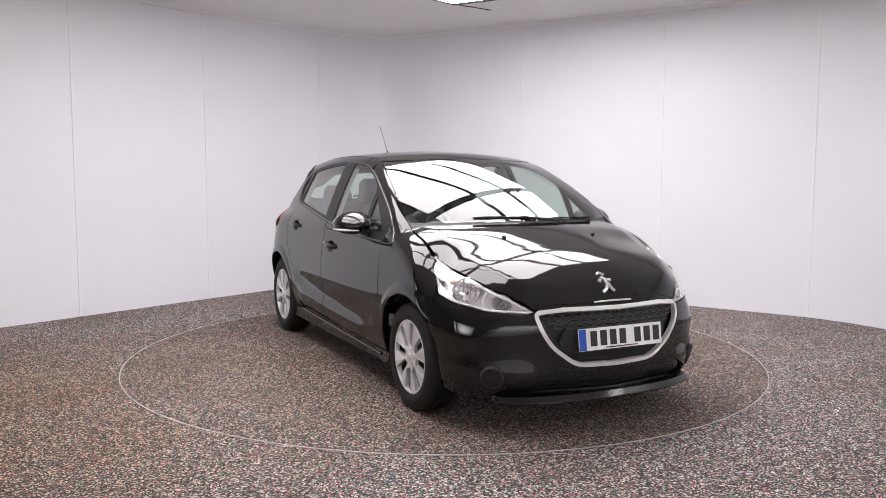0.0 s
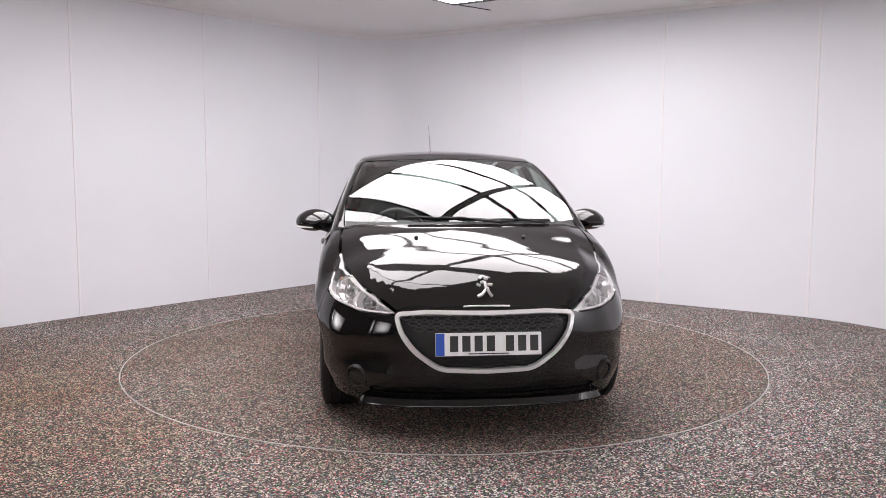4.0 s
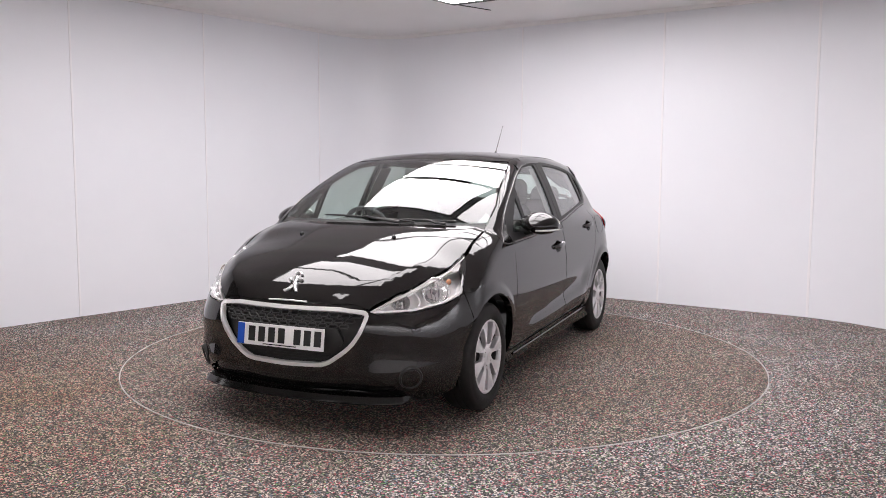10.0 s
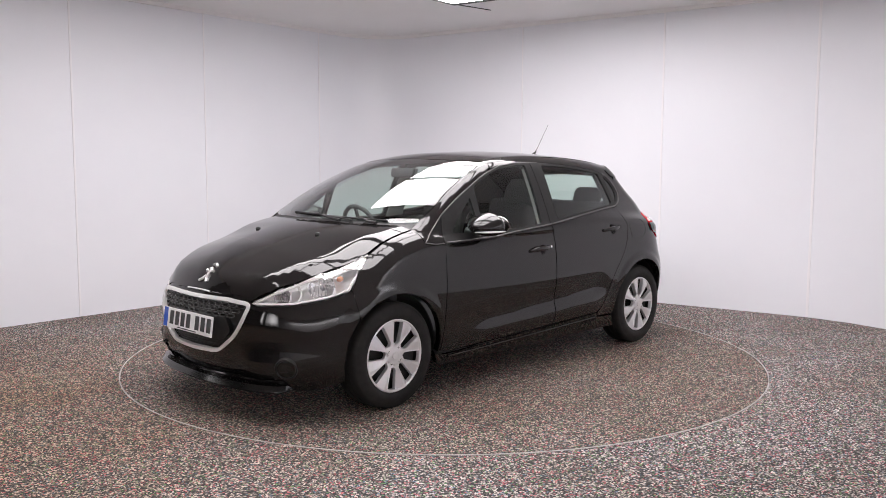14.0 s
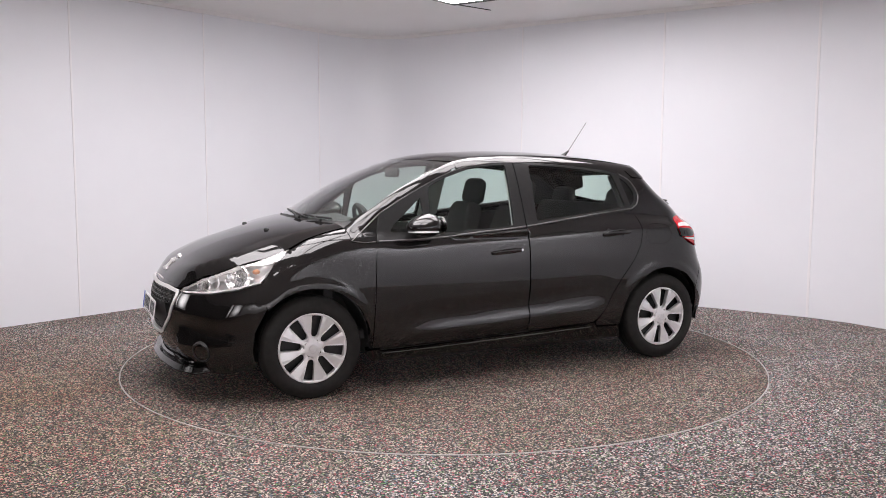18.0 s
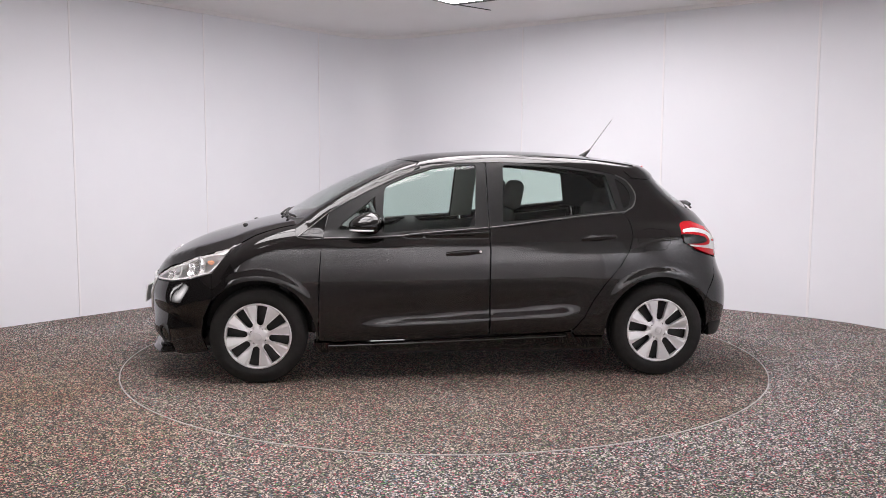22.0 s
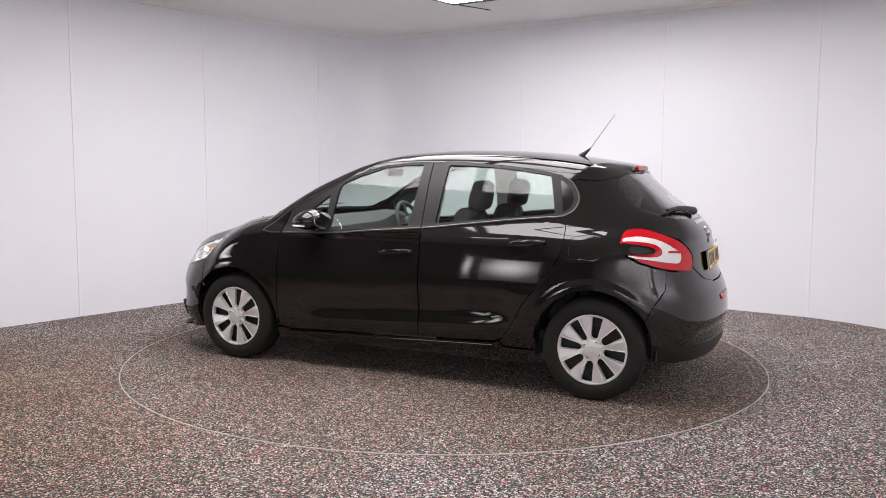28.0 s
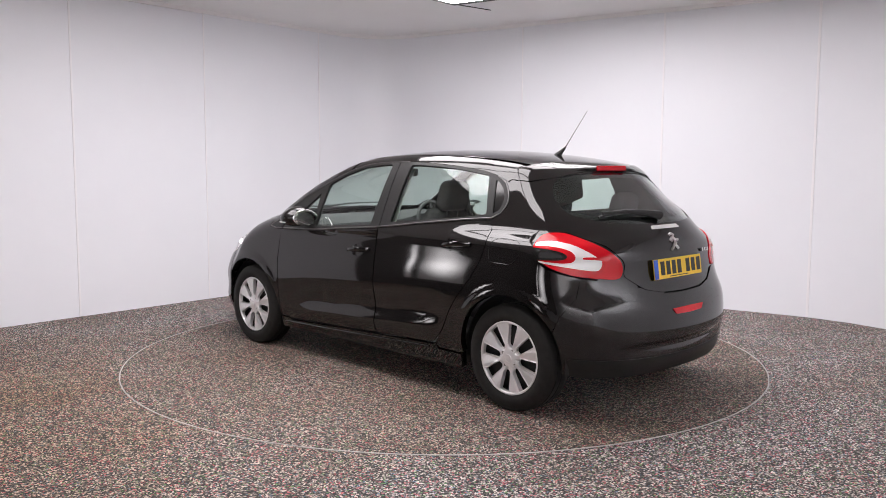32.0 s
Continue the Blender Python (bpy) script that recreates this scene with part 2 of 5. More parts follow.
def build_room():
    run = wall_run()
    wall = extrude_run("wall_back", run, 0, ROOM_H, 0.12, WALL)
    tagged(wall, "glossy white curved panel wall round the turntable", kind="structure")
    for x, w in ((-3.24, 0.016), (-2.38, 0.014), (-1.42, 0.014), (0.83, 0.014), (2.12, 0.018), (3.27, 0.022)):
        p, d = along(run, x)
        n = Vector((d.y, -d.x))
        bm = bmesh.new()
        box(bm, w, 0.008, ROOM_H - 0.01, pose(p.x + n.x * 0.003, p.y + n.y * 0.003, ROOM_H / 2, 0, 0, math.degrees(math.atan2(d.y, d.x))), 0.002)
        part("joint_strip", bm, JOINT, wall, "slim white cover strip")
    # unseen dark backdrop added so the car's flank reflects a dark bay
    bay = extrude_run("bay_backdrop", [(-4.6, -8.6), (-5.0, -7.0), (-5.15, -4.5), (-4.98, -2.2), (-4.66, -0.85), (-4.43, -0.29)], 0, ROOM_H, 0.10, CHARCOAL)
    tagged(bay, "unseen dark backdrop standing in for the dark bay beside the camera", kind="structure")
    cove = extrude_run("trim", [(Vector(p) * 0.992).to_tuple() for p in run], ROOM_H - 0.035, ROOM_H + 0.01, 0.03, CEILING)
    tagged(cove, "slim shadow-gap trim under the ceiling", kind="structure")
    # the room closes behind the camera
    slab("wall_south", -5.4, 5.2, -8.85, -8.65, 0, ROOM_H, HALL, "pale grey wall behind the camera")
    slab("ceiling", -6.2, 6.2, -9.2, 5.2, ROOM_H, ROOM_H + 0.15, CEILING, "pale painted ceiling")


U, V = Vector((-0.634, -0.773, 0)), Vector((0.829, -0.560, 0))


def build_lights():
    corner = Vector((0.08, 1.99, ROOM_H))
    for u0, u1 in ((0.0, 0.57), (0.62, 1.21), (1.26, 2.13), (2.40, 3.01), (3.06, 3.98)):
        for v0, v1 in ((0.0, 1.46), (1.55, 2.42)):
            lamp = tagged(new("ceiling_light"), "large white glowing ceiling panel with a slim dark frame", "ceiling light", "ceiling light panels")
            q = [corner + U * u + V * v for u, v in ((u0, v0), (u1, v0), (u1, v1), (u0, v1))]
            mesh_object("diffuser", [p + Vector((0, 0, -0.012)) for p in q], [(0, 1, 2, 3)], GLOW, lamp, smooth=False)
            part("frame", tube([p + Vector((0, 0, -0.008)) for p in q], 0.018, 6, closed=True), BLACK_PLASTIC, lamp, "slim dark frame")
    lamp = tagged(new("ceiling_light"), "slim white glowing ceiling strip", "ceiling light")
    q = [corner + U * u + V * v for u, v in ((4.98, 1.36), (5.2, 1.36), (5.2, 1.76), (4.98, 1.76))]
    mesh_object("diffuser", [p + Vector((0, 0, -0.012)) for p in q], [(0, 1, 2, 3)], GLOW, lamp, smooth=False)
    part("frame", tube([p + Vector((0, 0, -0.008)) for p in q], 0.018, 6, closed=True), BLACK_PLASTIC, lamp, "slim dark frame")
    # fill strips added to brighten walls behind and beside the camera, with hanging baffles
    slab("fill_baffle", -4.9, 4.7, -7.56, -7.50, 2.46, ROOM_H, CEILING, "added white baffle hiding the fill strips from the car")
    slab("fill_baffle_east", 3.74, 3.80, -6.6, -1.6, 2.46, ROOM_H, CEILING, "added white baffle hiding the fill strips from the car")
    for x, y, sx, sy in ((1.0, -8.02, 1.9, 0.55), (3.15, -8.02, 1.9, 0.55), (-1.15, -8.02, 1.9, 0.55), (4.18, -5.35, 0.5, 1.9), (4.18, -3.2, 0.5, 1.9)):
        lamp = tagged(new("fill_strip"), "long white glowing strip, added fill behind a ceiling baffle", "strip light", "wall washers")
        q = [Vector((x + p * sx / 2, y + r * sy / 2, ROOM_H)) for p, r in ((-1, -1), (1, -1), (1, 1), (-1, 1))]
        mesh_object("diffuser", [p + Vector((0, 0, -0.012)) for p in q], [(0, 3, 2, 1)], FILL, lamp, smooth=False)
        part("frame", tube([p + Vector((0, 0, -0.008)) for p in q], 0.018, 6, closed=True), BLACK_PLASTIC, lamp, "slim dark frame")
    slot = bmesh.new()
    box(slot, 0.42, 0.012, 0.006, pose(0.28, 2.205, ROOM_H - 0.004, 0, 0, 40))
    tagged(part("ceiling_slot", slot, SLOT, None), "thin dark slot in the ceiling", kind="structure")
    # tall stand-ins for unseen lights beside the camera's aisle: slim pane and broad pane
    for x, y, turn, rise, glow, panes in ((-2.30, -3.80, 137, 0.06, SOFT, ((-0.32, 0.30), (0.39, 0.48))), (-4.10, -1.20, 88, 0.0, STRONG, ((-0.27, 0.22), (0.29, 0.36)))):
        lamp = tagged(new("light_panel"), "tall upright glowing stand-in for an unseen light, in a dark case on a foot", "light panel", "upright light panels")
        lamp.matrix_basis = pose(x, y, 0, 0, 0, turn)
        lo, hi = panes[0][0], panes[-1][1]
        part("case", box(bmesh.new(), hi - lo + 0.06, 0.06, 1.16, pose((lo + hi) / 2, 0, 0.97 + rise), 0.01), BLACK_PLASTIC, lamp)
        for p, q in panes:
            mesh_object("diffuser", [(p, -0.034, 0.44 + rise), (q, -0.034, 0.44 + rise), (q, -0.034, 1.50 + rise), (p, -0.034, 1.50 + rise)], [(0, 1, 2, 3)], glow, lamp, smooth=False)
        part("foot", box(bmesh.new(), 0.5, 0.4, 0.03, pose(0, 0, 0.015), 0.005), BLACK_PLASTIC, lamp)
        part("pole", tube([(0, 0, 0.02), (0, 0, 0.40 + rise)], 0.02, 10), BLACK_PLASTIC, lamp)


build_floor()
TABLE = build_turntable()
build_room()
build_lights()


# ---- the car's form: x to the nose, y to its left, z up, wheelbase centred ----
WB, WHEEL_R, HUB_Z = 1.269, 0.300, 0.298
NOSE = curve((0.05, 1.90), (0.15, 1.95), (0.22, 2.0), (0.32, 2.03), (0.44, 2.05), (0.54, 2.05), (0.62, 2.03), (0.68, 2.0), (0.75, 1.97), (1.0, 1.90))
TAIL = curve((0.05, -1.72), (0.15, -1.79), (0.24, -1.855), (0.36, -1.90), (0.50, -1.905), (0.60, -1.885), (0.68, -1.845), (0.75, -1.822), (0.88, -1.80), (0.97, -1.765), (1.1, -1.67))
SIDE = curve((0.05, 0.76), (0.20, 0.785), (0.27, 0.81), (0.33, 0.83), (0.45, 0.848), (0.62, 0.857), (0.75, 0.849), (0.85, 0.834), (0.95, 0.812), (1.1, 0.765))
HOOD = curve((0.6, 1.03), (0.9, 1.032), (1.0, 1.028), (1.1, 1.019), (1.25, 0.997), (1.4, 0.963), (1.55, 0.922), (1.7, 0.874), (1.85, 0.801), (1.94, 0.733), (2.02, 0.640), (2.1, 0.52))
SHOULDER = curve((-2.0, 0.90), (-1.75, 0.945), (-1.5, 0.99), (-1.0, 1.015), (-0.5, 1.005), (0.0, 0.995), (0.5, 0.980), (0.9, 0.965), (1.2, 0.955))
CREASE = curve((1.0, 0.63), (1.2, 0.625), (1.4, 0.60), (1.6, 0.592), (1.75, 0.535), (1.87, 0.46), (1.95, 0.37), (2.1, 0.30))
TURN = curve((1.0, 0.22), (1.3, 0.26), (1.5, 0.38), (1.66, 0.55), (1.8, 0.75), (1.95, 0.75), (2.1, 0.75))
CABIN = curve((1.30, 0.93), (1.20, 0.995), (1.0, 1.122), (0.80, 1.232), (0.6, 1.320), (0.40, 1.390), (0.221, 1.428), (-0.02, 1.447), (-0.22, 1.454), (-0.42, 1.453), (-0.63, 1.446), (-0.83, 1.432), (-1.03, 1.410), (-1.23, 1.378), (-1.38, 1.348), (-1.6, 1.30))
HATCH = curve((0.85, -1.815), (0.95, -1.775), (1.0, -1.735), (1.066, -1.665), (1.156, -1.54), (1.245, -1.435), (1.33, -1.35), (1.45, -1.26))
CABIN_W = curve((0.85, 0.842), (0.95, 0.806), (1.10, 0.747), (1.25, 0.679), (1.37, 0.613), (1.45, 0.558))


BONNET_FLAT = curve((0.9, 0.018), (1.1, 0.024), (1.25, 0.034), (1.4, 0.042), (1.7, 0.042), (2.1, 0.042))


def smax(a, b, k):
    h = np.clip(0.5 + 0.5 * (a - b) / k, 0, 1)
    return b * (1 - h) + a * h + k * h * (1 - h)


def step(a, b, x):
    t = np.clip((x - a) / (b - a), 0, 1)
    return t * t * (3 - 2 * t)


def form(p):
    """Below nought inside the car's outer skin."""
    x, y, z = p[..., 0], np.abs(p[..., 1]), p[..., 2]
    w = SIDE(z)
    for wx in (WB, -WB):
        r = np.hypot(x - wx, z - HUB_Z)
        w = w + 0.010 * (1 - step(0.372, 0.424, r)) * step(0.38, 0.62, z)
    # fuller lower corners at the front
    w = w + 0.020 * step(1.40, 1.70, x) * np.exp(-(np.maximum(z - 0.295, 0) / 0.075) ** 2)
    # the scallop in the lower doors and the soft edge above it
    sweep = step(-0.85, -0.62, x) * (1 - step(0.45, 0.85, x))
    edge = 0.405 - 0.06 * x
    w = w - 0.014 * sweep * np.exp(-((z - edge - 0.06) / 0.07) ** 2) + 0.015 * sweep * (1 - step(edge - 0.05, edge + 0.03, z)) * step(0.22, 0.35, z)
    # the flank's fold from the front wheel to the tail lamp
    w = w - 0.0015 * np.exp(-((z - 0.80 + 0.05 * x) / 0.06) ** 2) * (1 - step(1.0, 1.5, np.abs(x)))
    # the bumper's lower corners flare out below a shallow hollow
    corner = step(0.30, 0.52, y)
    flare = 0.034 * np.exp(-(np.maximum(z - 0.29, 0) / 0.065) ** 2) - 0.010 * np.exp(-((z - 0.45) / 0.05) ** 2)
    uf = np.clip((x - 1.1) / (NOSE(z) + corner * flare - 1.1), 0, 1.6)
    ledge = (1 - step(0.390, 0.418, z)) * step(0.31, 0.385, z) * (1 - step(0.40, 0.66, y))
    ur = np.clip((x + 0.9) / (TAIL(z) + 0.020 * ledge + 0.9), 0, 1.6)
    flank = (np.sqrt((y / w) ** 2 + uf ** 4 + ur ** 6.5) - 1) * w
    fore = step(0.62, 1.02, x)
    top = HOOD(x) * fore + SHOULDER(x) * (1 - fore)
    # the bonnet: nearly flat across, then a crease and a fall to its edge; two faint folds run to the badge
    over = y - CREASE(np.clip(x, 1.0, 2.1))
    over = 0.5 * (over + np.sqrt(over ** 2 + 0.012 ** 2))
    flat = BONNET_FLAT(x) * (y / 0.62) ** 2 + TURN(np.clip(x, 1.0, 2.1)) * over + 4.0 * step(1.35, 1.55, x) * np.maximum(0, over - 0.08) ** 2
    fold = y - 0.14 - 0.16 * (1.95 - x)
    fold = 0.5 * (fold + np.sqrt(fold ** 2 + 0.01 ** 2))
    crown = (flat + 0.05 * fold * step(1.25, 1.5, x) * (1 - step(1.78, 1.95, x))) * fore + 0.03 * (1 - fore) * (y / 0.75) ** 3.2
    low = smax(flank, (z - top + crown) * 0.9, 0.075)
    lean = step(-0.3, 0.5, x)
    roof = (z - CABIN(x + 0.062 * lean * (y / 0.58) ** 2) + 0.040 * (y / 0.58) ** 2) * 0.9
    taper = 1 - np.where(x > -0.1, 0.035, 0.058) * np.clip((x + 0.1) / 1.1, -1.4, 1.4) ** 2
    side = (y - CABIN_W(z) * taper) * 0.93
    back = (HATCH(z) + 0.16 * (y / 0.6) ** 3.2 - x) * 0.8
    cabin = smax(smax(roof, side, 0.055 - 0.027 * lean), back, 0.05) + 2.5 * np.maximum(0, 0.92 - z)
    return -smax(-low, -cabin, 0.004 + 0.031 * (1 - step(0.55, 0.85, x)))


def slope(p):
    e = 0.002
    g = np.stack([form(p + d) - form(p - d) for d in np.eye(3) * e], -1)
    return g / np.maximum(np.linalg.norm(g, axis=-1, keepdims=True), 1e-9)


def meet(o, d, reach):
    """Where rays from outside first meet the form."""
    n = 110
    s = np.linspace(0, reach, n)
    v = form(o[:, None, :] + s[None, :, None] * d[:, None, :])
    inside = v <= 0
    first = np.where(inside.any(1), inside.argmax(1), v.argmin(1))
    hi = s[first]
    lo = s[np.maximum(first - 1, 0)]
    ok = inside.any(1)
    for _ in range(22):
        mid = (lo + hi) / 2
        m = form(o + mid[:, None] * d) <= 0
        hi, lo = np.where(m, mid, hi), np.where(m, lo, mid)
    t = np.where(ok, hi, s[first])
    return o + t[:, None] * d


ARC = 0.75  # plan units for angles round the nose and the tail


def onto(view, q):
    """Plan points of a view (side, top, front, rear, nose, stern) laid on the form. Left side of the car."""
    q = np.asarray(q, float).reshape(-1, 2)
    a, b, zero, one = q[:, 0], q[:, 1], np.zeros(len(q)), np.ones(len(q))
    if view == "side":
        return meet(np.stack([a, 1.05 * one, b], 1), np.stack([zero, -one, zero], 1), 1.04)
    if view == "top":
        return meet(np.stack([a, b, 1.6 * one], 1), np.stack([zero, zero, -one], 1), 1.3)
    if view == "front":
        return meet(np.stack([2.25 * one, a, b], 1), np.stack([-one, zero, zero], 1), 1.6)
    if view == "rear":
        return meet(np.stack([-2.15 * one, a, b], 1), np.stack([one, zero, zero], 1), 1.2)
    f = a / ARC
    if view == "nose":
        way = np.stack([-np.cos(f), -np.sin(f), zero], 1)
        return meet(np.stack([1.15 * one, zero, b], 1) - 1.25 * way, way, 1.2)
    way = np.stack([np.cos(f), -np.sin(f), zero], 1)
    return meet(np.stack([-1.0 * one, zero, b], 1) - 1.25 * way, way, 1.2)


def around(view, p):
    """The plan point, in the view nose or stern, of a place (x, y, z)."""
    x, y, z = p
    return (ARC * math.atan2(y, x - 1.15), z) if view == "nose" else (ARC * math.atan2(y, -1.0 - x), z)


def outline(pts, r=0.02, h=0.03, inset=0.0):
    """A closed outline with rounded corners, cut into short lengths. A point may carry its own radius."""
    P = [Vector(p[:2]) for p in pts]
    R = [p[2] if len(p) > 2 else r for p in pts]
    n, out = len(P), []
    for i in range(n):
        a, b, c = P[i - 1], P[i], P[(i + 1) % n]
        u, v = a - b, c - b
        k = min(R[i], 0.45 * u.length, 0.45 * v.length)
        if k < 1e-4:
            out.append(b)
            continue
        s, e = b + u.normalized() * k, b + v.normalized() * k
        m = 5 if k > 0.008 else 3
        out += [(1 - t) ** 2 * s + 2 * t * (1 - t) * b + t * t * e for t in (j / (m - 1) for j in range(m))]
    fine = []
    for a, b in zip(out, out[1:] + out[:1]):
        k = max(1, math.ceil((b - a).length / h))
        fine += [a.lerp(b, j / k) for j in range(k)]
    clean = [q for i, q in enumerate(fine) if (q - fine[i - 1]).length > 5e-4]
    A = np.array([q[:] for q in clean])
    if inset:
        nx, pv = np.roll(A, -1, 0), np.roll(A, 1, 0)
        d = nx - pv
        d /= np.linalg.norm(d, axis=1, keepdims=True)
        area = np.sum(A[:, 0] * nx[:, 1] - nx[:, 0] * A[:, 1])
        A = A + np.stack([-d[:, 1], d[:, 0]], 1) * inset * (1 if area > 0 else -1)
    return A


def within(q, loop):
    """Which points lie inside a closed loop."""
    x, y = q[:, 0][:, None], q[:, 1][:, None]
    x0, y0 = loop[:, 0], loop[:, 1]
    x1, y1 = np.roll(x0, -1), np.roll(y0, -1)
    cross = ((y0 > y) != (y1 > y)) & (x < (x1 - x0) * (y - y0) / np.where(y1 == y0, 1e-12, y1 - y0) + x0)
    return cross.sum(1) % 2 == 1


import functools

from mathutils.geometry import delaunay_2d_cdt


def sheet(name, view, loop, material, parent, holes=(), h=0.03, lift=0.0, thick=0.014, hand=1, label="", both=False, dish=None):
    """A skin panel: an outline of a view, cut from the form, with turned-in edges. hand -1: on the car's right."""
    loops = [np.asarray(loop)] + [np.asarray(q) for q in holes]
    lo, hi = loops[0].min(0), loops[0].max(0)
    gx, gy = np.meshgrid(np.arange(lo[0] + h / 2, hi[0], h), np.arange(lo[1] + h / 2, hi[1], h))
    gx = gx + (np.arange(gx.shape[0]) % 2)[:, None] * h / 2
    g = np.stack([gx.ravel(), gy.ravel()], 1)
    keep = within(g, loops[0]) if len(g) else np.zeros(0, bool)
    for q in loops[1:]:
        keep &= ~within(g, q)
    rim = np.concatenate(loops)
    g = g[keep]
    if len(g):
        near = np.array([np.min(np.sum((rim - q) ** 2, 1)) for q in g])
        g = g[near > (0.4 * h) ** 2]
    pts = np.concatenate([rim, g]) if len(g) else rim
    edges, k = [], 0
    for q in loops:
        edges += [(k + i, k + (i + 1) % len(q)) for i in range(len(q))]
        k += len(q)
    co, _, tris, *_ = delaunay_2d_cdt([Vector(q) for q in pts], edges, [], 0, 1e-7)
    co = np.array([q[:] for q in co])
    tris = np.array([t[:3] for t in tris])
    mid = co[tris].mean(1)
    ok = within(mid, loops[0])
    for q in loops[1:]:
        ok &= ~within(mid, q)
    tris = tris[ok]
    P = onto(view, co)
    N = slope(P)
    P = P + N * lift
    if dish is not None:
        P = P + N * dish(co)[:, None]
    # turned the right way out
    a, b, c = P[tris[:, 0]], P[tris[:, 1]], P[tris[:, 2]]
    flip = np.sum(np.cross(b - a, c - a) * (N[tris[:, 0]] + N[tris[:, 1]] + N[tris[:, 2]]), 1) < 0
    tris[flip] = tris[flip][:, ::-1]
    mirror = np.array([1, hand, 1.0])
    P, N = P * mirror, N * mirror
    if hand < 0:
        tris = tris[:, ::-1]
    verts, faces, norms = [P], [tuple(t) for t in tris], [N[t] for t in tris]
    if thick:
        count = {}
        for t in tris:
            for i, j in ((t[0], t[1]), (t[1], t[2]), (t[2], t[0])):
                count[(i, j)] = 1
        base = len(P)
        border = [(i, j) for i, j in count if (j, i) not in count]
        inner = P - N * thick
        verts.append(inner)
        for i, j in border:
            f = (j, i, base + i, base + j)
            faces.append(f)
            q = np.cross(P[i] - P[j], inner[i] - P[j])
            q = q / max(np.linalg.norm(q), 1e-9)
            norms.append(np.array([q] * 4))
        if both:
            for t in tris:
                faces.append((base + t[2], base + t[1], base + t[0]))
                norms.append(-N[t[::-1]])
    V = np.concatenate(verts)
    live = np.unique(np.concatenate([np.array(f) for f in faces]))
    index = np.full(len(V), -1)
    index[live] = np.arange(len(live))
    ob = mesh_object(name, V[live], [tuple(index[list(f)]) for f in faces], material, parent, label)
    ob.data.normals_split_custom_set(np.concatenate(norms).tolist())
    return ob


def lay(view, pts, lift=0.0, hand=1):
    """Places on the form, a little proud of it."""
    P = onto(view, pts)
    return [tuple(q) for q in (P + slope(P) * lift) * np.array([1, hand, 1.0])]


def bead(name, view, pts, radius, material, parent, lift=0.0, hand=1, closed=False, label="", sides=8):
    return part(name, tube(lay(view, pts, lift, hand), radius, sides, closed=closed), material, parent, label, smooth=True, sharp=60)


def line(pts, h=0.03):
    """An open line cut into short lengths."""
    out = []
    for a, b in zip(pts, pts[1:]):
        k = max(1, math.ceil(math.dist(a[:2], b[:2]) / h))
        out += [(a[0] + (b[0] - a[0]) * j / k, a[1] + (b[1] - a[1]) * j / k) for j in range(k)]
    return out + [tuple(pts[-1][:2])]


def smooth_line(pts, n=6):
    """A smooth open line through points."""
    P = [Vector(p) for p in pts]
    P = [2 * P[0] - P[1]] + P + [2 * P[-1] - P[-2]]
    out = []
    for i in range(1, len(P) - 2):
        a, b, c, d = P[i - 1:i + 3]
        for j in range(n):
            t = j / n
            out.append(0.5 * (2 * b + (c - a) * t + (2 * a - 5 * b + 4 * c - d) * t * t + (3 * b - a - 3 * c + d) * t ** 3))
    return [tuple(q) for q in out] + [tuple(P[-2])]


GAP = 0.0016
DARK_CHROME = shader("dark_chrome_strip", (0.17, 0.165, 0.165), 0.3, 0.7)
FRAME = mottled(shader("satin_black_frame", (0.014, 0.014, 0.014), 0.45, Specular_IOR_Level=0.35), 40, (0.012, 0.012, 0.012), (0.018, 0.018, 0.018), 0.1, 700)
ROOF_Y, HOOD_Y = 0.545, 0.705


def arc(cx, cz, r, a0, a1, n=18):
    return [(cx + r * math.cos(radians(a0 + (a1 - a0) * i / n)), cz + r * math.sin(radians(a0 + (a1 - a0) * i / n))) for i in range(n + 1)]


# daylight opening of the side windows, from the front tip over the top to the rear
DLO_TOP = [(1.025, 0.912), (0.96, 0.957), (0.90, 1.005), (0.827, 1.064), (0.70, 1.135), (0.60, 1.185), (0.50, 1.231), (0.40, 1.276), (0.30, 1.313), (0.17, 1.350), (0.0, 1.370), (-0.25, 1.374), (-0.40, 1.368), (-0.55, 1.358), (-0.73, 1.342), (-0.91, 1.318), (-1.02, 1.292)]
SCREEN_EDGE = [(0.985, 0.700), (0.827, 0.692), (0.70, 0.660), (0.60, 0.640), (0.50, 0.622), (0.40, 0.603), (0.28, 0.575)]
BELT = curve((1.03, 0.905), (0.85, 0.905), (0.53, 0.912), (0.17, 0.940), (-0.18, 0.967), (-0.54, 1.008), (-0.89, 1.045), (-1.1, 1.062))
TOP = curve(*DLO_TOP)


BONNET_EDGE = [(1.37, 0.715), (1.52, 0.695), (1.66, 0.655), (1.78, 0.592), (1.87, 0.525), (1.945, 0.44)]


HANDLES = ((0.108, -0.118, 0.800, 0.815, True), (-0.756, -0.982, 0.888, 0.903, False))


def cup_loop(x0, x1, z0, z1):
    cx, cz = (x0 + x1) / 2 + 0.004, (z0 + z1) / 2 - 0.004
    return np.array([(cx + 0.066 * math.cos(t), cz + 0.043 * math.sin(t)) for t in np.linspace(0, 2 * math.pi, 33)[:-1]])


